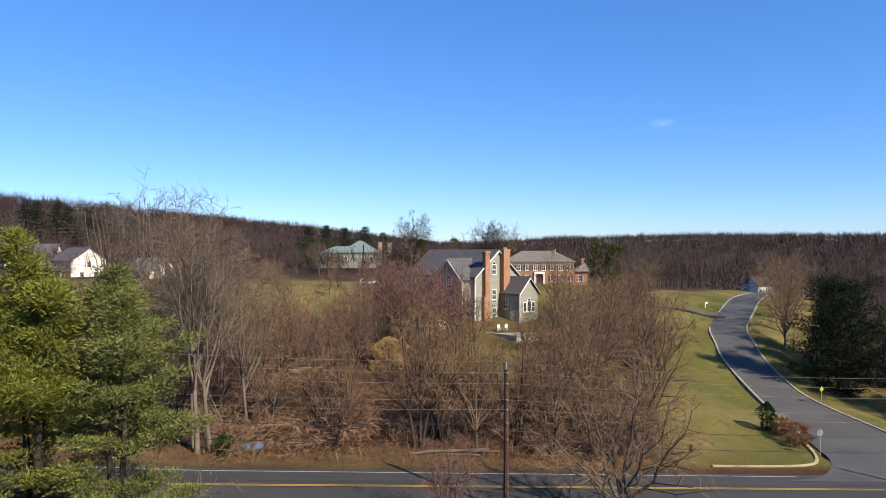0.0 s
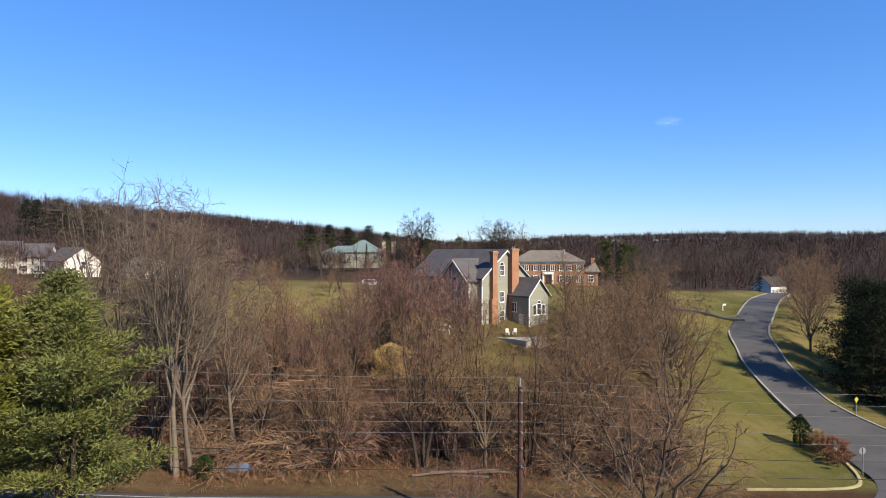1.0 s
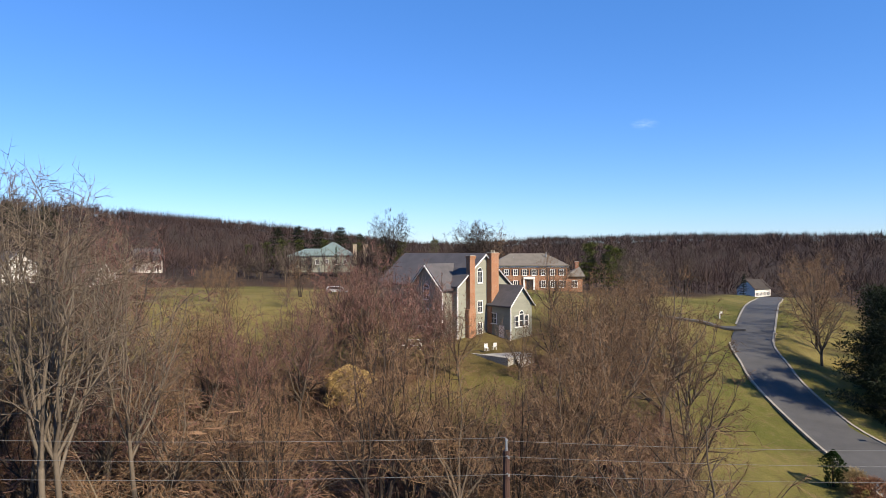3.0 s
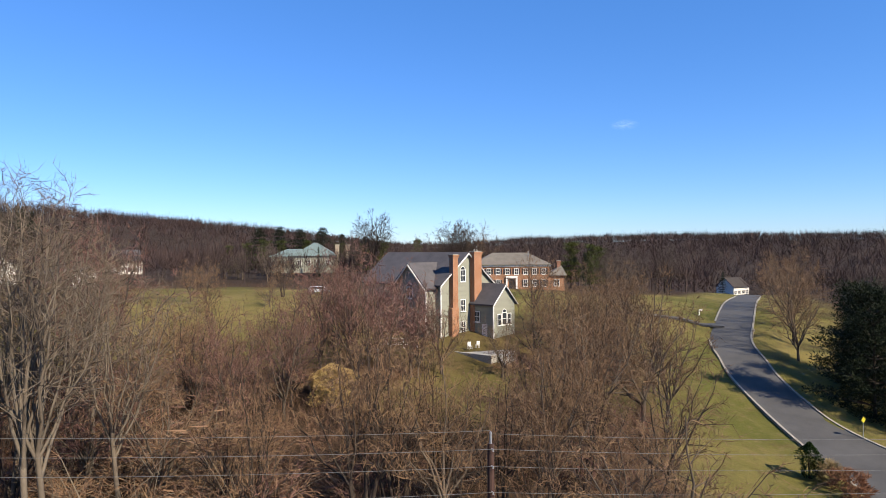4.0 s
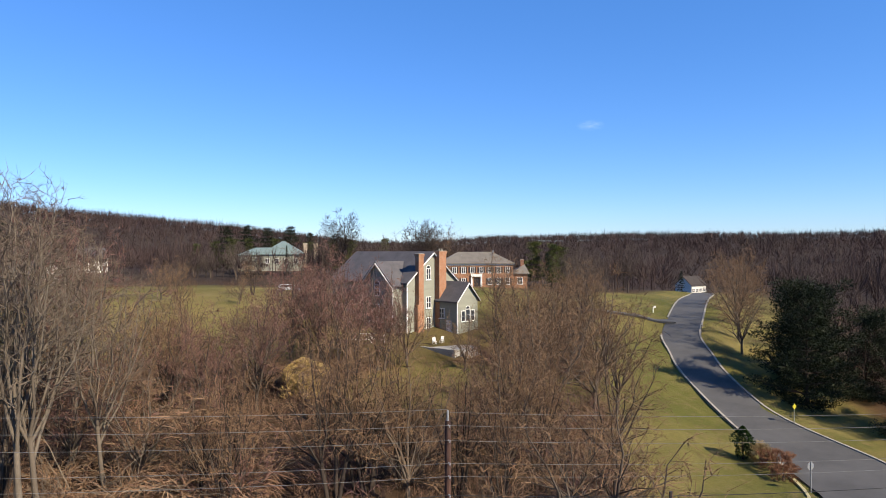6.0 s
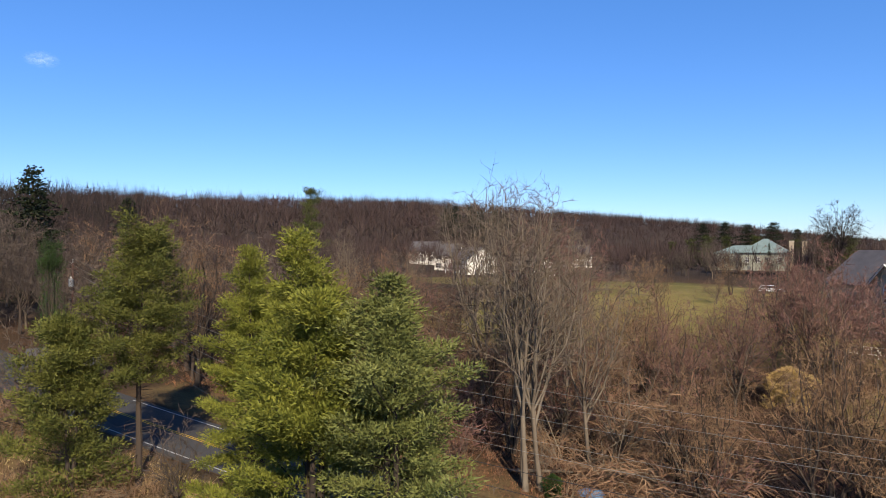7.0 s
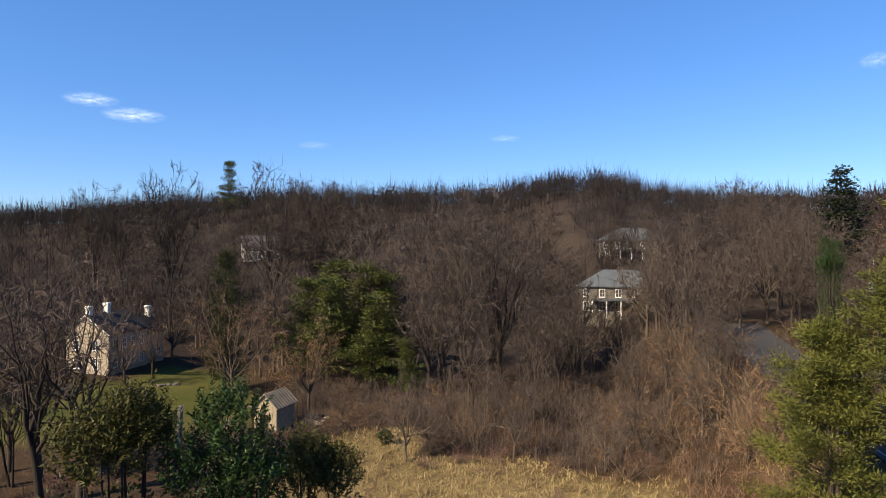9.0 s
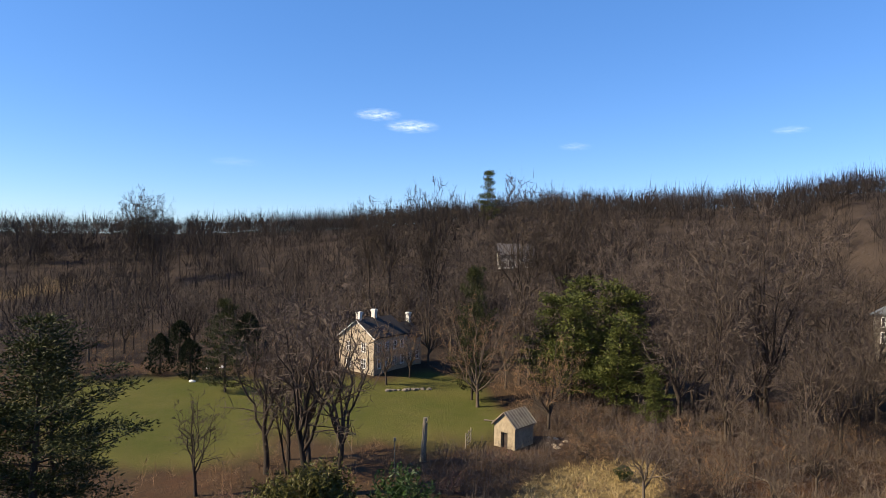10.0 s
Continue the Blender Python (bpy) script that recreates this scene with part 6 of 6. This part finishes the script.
# ---------------------------------------------------------------- signs and posts by the lane
def stop_sign(x, y):
    ob = thing("stop_sign", pose(x, y, h(x, y), 0, 0, 12), "octagonal stop sign on a steel post, seen from behind", "road sign")
    part("post", box(bmesh.new(), -0.035, 0.035, -0.03, 0.03, -0.3, 2.75), METAL_GREY, ob)
    octo = [(0.38 * math.cos(radians(22.5 + 45 * k)), 2.35 + 0.38 * math.sin(radians(22.5 + 45 * k))) for k in range(8)]
    plate = part("plate", prism(bmesh.new(), octo, 0.03, 0.045), METAL_GREY, ob, "grey metal back of the plate")
    part("face", prism(bmesh.new(), octo, 0.046, 0.052), SIGN_RED, plate, "red face")


def diamond_sign(x, y):
    ob = thing("warning_sign", pose(x, y, h(x, y), 0, 0, 20), "yellow diamond warning sign on a post", "road sign")
    part("post", box(bmesh.new(), -0.03, 0.03, -0.03, 0.03, -0.3, 2.3), METAL_GREY, ob)
    part("plate", prism(bmesh.new(), [(0, 1.6), (0.36, 1.96), (0, 2.32), (-0.36, 1.96)], -0.05, -0.03), SIGN_YELLOW, ob, "yellow plate")


def mailbox(x, y, turn, label, mat=TRIM_WHITE):
    ob = thing("mailbox", pose(x, y, h(x, y), 0, 0, turn), label, "mailbox", "mailboxes")
    part("post", box(bmesh.new(), -0.07, 0.07, -0.07, 0.07, -0.3, 1.15, 0.01), mat, ob)
    arm = part("arm", box(bmesh.new(), -0.07, 0.6, -0.06, 0.06, 0.95, 1.05, 0.01), mat, ob)
    n = 8
    out = [(-0.12, 1.06), (0.12, 1.06)] + [(0.12 * math.cos(math.pi * k / n), 1.2 + 0.12 * math.sin(math.pi * k / n)) for k in range(n + 1)]
    bm = prism(bmesh.new(), out, -0.05, 0.5)
    bmesh.ops.rotate(bm, verts=bm.verts, matrix=Matrix.Rotation(radians(-90), 3, "Z"))
    bmesh.ops.translate(bm, verts=bm.verts, vec=(0.1, 0, 0))
    part("box", bm, mat, arm)


stop_sign(39.35, 68.4)
diamond_sign(49.6, 86.0)
mailbox(55.0, 137.6, 10, "white mailbox on a white post by the lane")
mailbox(56.6, 121.5, 40, "weathered wooden mailbox post by the lane", WOOD_GREY)
marker = thing("marker_post", pose(23.6, 62.4, h(23.6, 62.4), 0, 0, 5), "thin post carrying a small dark box", "post")
part("post", rod(bmesh.new(), (0, 0, -0.3), (0, 0, 1.3), 0.04, 0.035), METAL_GREY, marker)
part("box", box(bmesh.new(), -0.14, 0.14, -0.1, 0.1, 1.3, 1.9, 0.02), SHUTTER, marker, "dark metal box")

# corner planting
grass_meshes = bush_meshes(81, 1.6, 0.8, 160, 12, 0.7, 0.02, GRASS_GOLD, 0.6, BARK)
Kind("ornamental_grass", grass_meshes, TC, "clump of tall dry golden ornamental grass", "grass clump", "", 1.6).put(39.5, 76.3, 1.7, rng=rng)
RED = Kind("red_bush", bush_meshes(82, 1.7, 1.5, 260, 12, 0.5, 0.018, BRUSH_RED, 0.5, BARK), TC, "low rust-red leafless bush on the corner", "shrub", "rust-red bushes", 1.7)
RED.put(39.7, 73.9, 1.8, rng=rng)
RED.put(38.9, 71.7, 1.2, rng=rng)
Kind("golden_bush", bush_meshes(83, 4.6, 2.4, 1000, 10, 0.4, 0.04, LEAF_GOLD, 0.55, BARK), TC, "large rounded bush with withered golden leaves", "shrub", "", 4.6).put(-7.1, 88.0, 4.3, rng=rng)
for x, y, s in ((-2, 46.5, 1.6), (1.5, 46, 2.0), (9, 46.5, 1.8), (45, 49, 1.8), (40, 48, 1.5)):
    SHRUB[2].put(x, y, s, rng=rng, label="rust-brown leafless brush along the road verge")
SNAG_TREE = Kind("dead_tree", bare_tree_meshes(91, 8, 0.3, 0.4, 6, 4, 2, 1, 0.02, 1, BARK_PALE, TWIG_GREY, 0.012, 0.4, 0.09), TC, "bleached dead tree with few limbs", "tree", "", 8)
SNAG_TREE.put(-15.2, 40.2, 7.2, 30, rng=rng)
OAK[1].put(12.6, 46.6, 11.0, 200, rng=rng, stretch=1.45, label="leafless tree beside the road pole")
MAPLE[0].put(0.4, 44.6, 7.2, rng=rng, label="low reddish leafless tree below the road")
OAK[2].put(40.5, 50.2, 4.5, 20, rng=rng, label="low leafless tree by the junction")


# ---------------------------------------------------------------- gardens of the grey house
def terrace():
    ob = thing("garden_terrace", pose(9.6, 105.2, h(9.6, 106) - 0.75, 0, 0, -42), "pale stone garden terrace with low walls and steps", "terrace")
    part("paving", box(bmesh.new(), -4.5, 3.0, 0.0, 5.5, -2.0, 1.0, 0.05), TERRACE, ob)
    part("wall", box(bmesh.new(), -4.6, 3.1, -0.35, 0.0, -2.0, 1.12, 0.04), TERRACE, ob)
    for k in range(4):
        part("step", box(bmesh.new(), 3.0 + 0.35 * k, 3.35 + 0.35 * k, 1.0, 4.0, -2.0, 0.8 - 0.2 * k, 0.02), TERRACE, ob)


def garden_seat(x, y, turn):
    ob = thing("garden_chair", pose(x, y, h(x, y) + 0.3, 0, 0, turn), "white garden chair on the terrace", "chair", "garden chairs")
    part("seat", box(bmesh.new(), -0.25, 0.25, -0.25, 0.25, 0.4, 0.46, 0.01), TRIM_WHITE, ob)
    part("backrest", box(bmesh.new(), -0.25, 0.25, 0.2, 0.25, 0.46, 1.0, 0.01), TRIM_WHITE, ob)
    for sx in (-0.22, 0.22):
        for sy in (-0.22, 0.22):
            part("leg", box(bmesh.new(), sx - 0.025, sx + 0.025, sy - 0.025, sy + 0.025, 0, 0.4), TRIM_WHITE, ob)


terrace()
garden_seat(9.3, 107.3, 20)
garden_seat(10.4, 107.9, 200)


def deck_rail(x, y, turn, long, label):
    """A white balustrade: posts, rails and balusters."""
    ob = thing("balustrade", pose(x, y, h(x, y), 0, 0, turn), label, "railing")
    for z in (0.15, 1.0):
        part("rail", box(bmesh.new(), 0, long, -0.05, 0.05, z, z + 0.09), TRIM_WHITE, ob)
    n = int(long / 1.8)
    for k in range(n + 1):
        part("post", box(bmesh.new(), k * long / n - 0.07, k * long / n + 0.07, -0.07, 0.07, -0.6, 1.15), TRIM_WHITE, ob)
    for k in range(int(long / 0.3)):
        part("baluster", box(bmesh.new(), k * 0.3 + 0.13, k * 0.3 + 0.17, -0.02, 0.02, 0.24, 1.0), TRIM_WHITE, ob)


deck_rail(-3.2, 108.2, -12, 5.4, "white painted balustrade beside the grey house")


def parked_car(x, y, turn):
    ob = thing("car", pose(x, y, h(x, y), 0, 0, turn), "silver estate car parked beyond the field", "car")
    body = [(-2.2, 0.35), (2.2, 0.35), (2.25, 0.75), (1.35, 0.95), (0.75, 1.42), (-1.75, 1.45), (-2.2, 0.95)]
    bm = prism(bmesh.new(), body, -0.88, 0.88)
    bmesh.ops.bevel(bm, geom=list(bm.edges), offset=0.06, segments=2, affect="EDGES")
    shell = part("body", bm, CAR_WHITE, ob)
    part("windscreen", prism(bmesh.new(), [(1.28, 0.99), (0.80, 1.37), (0.70, 1.37), (1.15, 0.99)], -0.75, 0.75), GLASS, shell)
    for s in (-0.885, 0.865):
        part("side_window", prism(bmesh.new(), [(1.0, 1.0), (0.65, 1.36), (-1.6, 1.38), (-1.9, 1.0)], s, s + 0.02), GLASS, shell)
    for sx in (-1.35, 1.35):
        for sy in (-0.8, 0.8):
            part("wheel", rod(bmesh.new(), (sx, sy - 0.1, 0.33), (sx, sy + 0.1, 0.33), 0.33, sides=16), TYRE, ob)


parked_car(-16.6, 150.0, 10)


def log(x, y, turn, long, r, label, tilt=0.0, mat=None):
    vs, fs = [], []
    g = random.Random(int(x * 31 + y * 17))
    pts = [Vector((k * long / 5, g.uniform(-0.06, 0.06) * long * 0.3, r + g.uniform(-0.02, 0.04))) for k in range(6)]
    tube(vs, fs, pts, [r, r * 0.95, r * 0.9, r * 0.8, r * 0.7, r * 0.55], 7)
    fs.append(tuple(range(6, -1, -1)))
    fs.append(tuple(range(35, 42)))
    me = mesh_of("log", vs, fs, mat or BARK_PALE)
    ob = new("log", me)
    ob.matrix_world = pose(x, y, h(x, y), 0, -tilt, turn)
    return tagged(ob, label, "log", "fallen logs")


for x, y, a, l, r in ((-1.5, 61.5, 8, 6, 0.16), (0.5, 62.4, -4, 5, 0.14), (-3.0, 60.8, 15, 4, 0.12), (3.5, 61.2, 170, 5, 0.13), (-24, 60, 30, 5, 0.15), (-86, 12, 60, 5, 0.13), (-89.5, -23.0, 100, 5, 0.12)):
    log(x, y, a, l, r, "pale fallen log lying in the brush")
tarp = thing("tarpaulin_heap", pose(-17.3, 60.3, h(-17.3, 60.3), 0, 0, 20), "small heap under a blue tarpaulin", "tarpaulin")
bm = bmesh.new()
bmesh.ops.create_icosphere(bm, subdivisions=3, radius=0.9)
for v in bm.verts:
    v.co = Vector((v.co.x * 1.2, v.co.y * 0.7, max(v.co.z, -0.05) * 0.6 + 0.1 * noise.noise(v.co * 3)))
part("sheet", bm, BLUE_TARP, tarp)


# ---------------------------------------------------------------- valley: fences, stumps, stones
def snag(x, y, tall, turn):
    """A dead trunk, broken off, with one stub."""
    vs, fs = [], []
    g = random.Random(5)
    pts = limb(Vector((0, 0, -0.3)), Vector((0.10, 0.02, 1)).normalized(), tall, g, 7, 0.03, 0.02)
    tube(vs, fs, pts, [0.44, 0.36, 0.33, 0.32, 0.31, 0.30, 0.29, 0.22], 9)
    fs.append(tuple(range(7 * 9, 8 * 9)))
    tube(vs, fs, [pts[6], pts[6] + Vector((0.5, 0.3, 0.5)), pts[6] + Vector((0.7, 0.4, 1.1))], [0.12, 0.08, 0.03], 6)
    ob = thing("dead_tree", pose(x, y, h(x, y), 0, 0, turn), "pale broken-off dead trunk standing on the lawn", "tree stump")
    part("trunk", mesh_of("trunk", vs, fs, WOOD_GREY), WOOD_GREY, ob)


snag(-69.3, -20.6, 5.6, 30)
bird = thing("birdhouse_post", pose(-63.8, -20.8, h(-63.8, -20.8), 0, 0, 40), "thin grey post with a small birdhouse", "post")
part("post", rod(bmesh.new(), (0, 0, -0.3), (0, 0, 3.6), 0.06, 0.05), WOOD_GREY, bird)
part("birdhouse", box(bmesh.new(), -0.14, 0.14, -0.14, 0.14, 3.6, 3.95, 0.02), WOOD_GREY, bird)


def hurdle(x, y, turn, long, posts, rails, tall, label, mat=WOOD_GREY, group=""):
    """A short stretch of rail fence."""
    ob = thing("rail_fence", pose(x, y, h(x, y), 0, 0, turn), label, "fence", group)
    for k in range(posts):
        xx = k * long / (posts - 1)
        part("post", rod(bmesh.new(), (xx, 0, -0.4), (xx + 0.03, 0, tall), 0.08, 0.07, 7), mat, ob)
    for k in range(rails):
        z = tall * (k + 0.7) / (rails + 0.4)
        part("rail", box(bmesh.new(), -0.15, long + 0.15, -0.1, -0.05, z, z + 0.12), mat, ob)
    return ob


hurdle(-76.6, -18.9, 196, 2.8, 3, 3, 1.9, "short leaning grey wooden hurdle beside the shed")
for k in range(4):
    hurdle(-88.5 - 2.6 * k, -62.5 + 1.7 * k, 147, 3.0, 2, 2, 1.0, "grey post and rail fence before the farmhouse", WOOD_GREY, "farmhouse fence")


def boulder(x, y, s, label, mat=STONE_TAN):
    bm = bmesh.new()
    bmesh.ops.create_icosphere(bm, subdivisions=2, radius=s)
    for v in bm.verts:
        v.co = Vector((v.co.x * 1.3, v.co.y, v.co.z * 0.6)) * (1 + 0.35 * noise.noise(v.co * 1.7 / s + Vector((x, y, 0))))
    me = bpy.data.meshes.new("boulder")
    bm.to_mesh(me)
    bm.free()
    me.materials.append(mat)
    ob = new("boulder", me)
    ob.location = (x, y, h(x, y) + 0.1 * s)
    ob.rotation_euler.z = x
    tagged(ob, label, "boulder", "garden stones")


for k in range(9):
    boulder(-94.5 - 0.75 * k, -43.6 + 0.5 * k + rng.uniform(-0.3, 0.3), rng.uniform(0.3, 0.55), "flat grey stone edging the garden bed", STONE_GREY)
for k in range(8):
    boulder(-84.5 + rng.uniform(-3, 3), -9.5 + rng.uniform(-3, 3), rng.uniform(0.2, 0.4), "grey stone lying near the shed")
for x, y in ((-79.2, -74.2), (-88.5, -81.5), (-90.5, -80.0)):
    boulder(x, y, 0.45, "white stone on the lawn", TRIM_WHITE)
BUSH.put(-76.2, 1.1, 1.7, rng=rng, stretch=1.7, label="low dark evergreen shrub in dry grass")
for x, y, a in ((-85.5, -8.0, 60), (-87.0, -5.0, 100), (-83.0, -5.5, 20)):
    fallen = OAK[0].put(x, y, 7.0, a, rng=rng, label="fallen leafless tree top lying on the slope")
    fallen.matrix_world = pose(x, y, h(x, y) + 0.25, 0, 84, a) @ Matrix.Diagonal((0.55, 0.55, 0.55, 1))


# ---------------------------------------------------------------- clouds
def cloud_material(name, gain):
    m = bpy.data.materials.new(name)
    m.use_nodes = True
    t = m.node_tree
    s = t.nodes["Principled BSDF"]
    s.inputs["Base Color"].default_value = (0.9, 0.9, 0.9, 1)
    s.inputs["Roughness"].default_value = 1
    # Emission stands in for daylight scattered through the cloud.
    s.inputs["Emission Color"].default_value = (0.8, 0.9, 1, 1)
    s.inputs["Emission Strength"].default_value = 0.55
    co = t.nodes.new("ShaderNodeTexCoord")
    grad = t.nodes.new("ShaderNodeTexGradient")
    grad.gradient_type = "SPHERICAL"
    t.links.new(co.outputs["Object"], grad.inputs[0])
    f = wave(t, 2.2, 5, 0.65, 0.35, 0.75)
    mul = t.nodes.new("ShaderNodeMath")
    mul.operation = "MULTIPLY"
    t.links.new(grad.outputs["Fac"], mul.inputs[0])
    t.links.new(f, mul.inputs[1])
    up = t.nodes.new("ShaderNodeMath")
    up.operation = "MULTIPLY"
    up.use_clamp = True
    up.inputs[1].default_value = gain
    t.links.new(mul.outputs[0], up.inputs[0])
    t.links.new(up.outputs[0], s.inputs["Alpha"])
    return m


CLOUD = cloud_material("thin_cloud", 1.1)
WISP = cloud_material("faint_cloud", 0.2)


def cloud(az, el, wide, tall, mat, far=3600):
    a, e = radians(az), radians(el)
    p = Vector((-math.sin(a) * math.cos(e), math.cos(a) * math.cos(e), math.sin(e))) * far
    bm = bmesh.new()
    bmesh.ops.create_circle(bm, cap_ends=True, segments=32, radius=1)
    me = bpy.data.meshes.new("backdrop_cloud")
    bm.to_mesh(me)
    bm.free()
    me.materials.append(mat)
    ob = new("backdrop_cloud", me)
    ob.matrix_world = look(p, (0, 20, 20)) @ Matrix.Diagonal((wide * far / 1165 / 2, tall * far / 1165 / 2, 1, 1))
    ob.visible_shadow = False
    tagged(ob, "small thin white cloud in the blue sky", "cloud", kind="structure")


for az, el, wd, tl, mat in ((126.6, 11.8, 85, 24, CLOUD), (123.6, 10.9, 100, 26, CLOUD), (109.5, 9.3, 60, 16, WISP), (138.5, 7.3, 90, 18, WISP), (65.0, 14.0, 50, 26, WISP), (-18.5, 10.6, 50, 20, WISP), (93.0, 10.0, 60, 14, WISP)):
    cloud(az, el, wd, tl, mat)
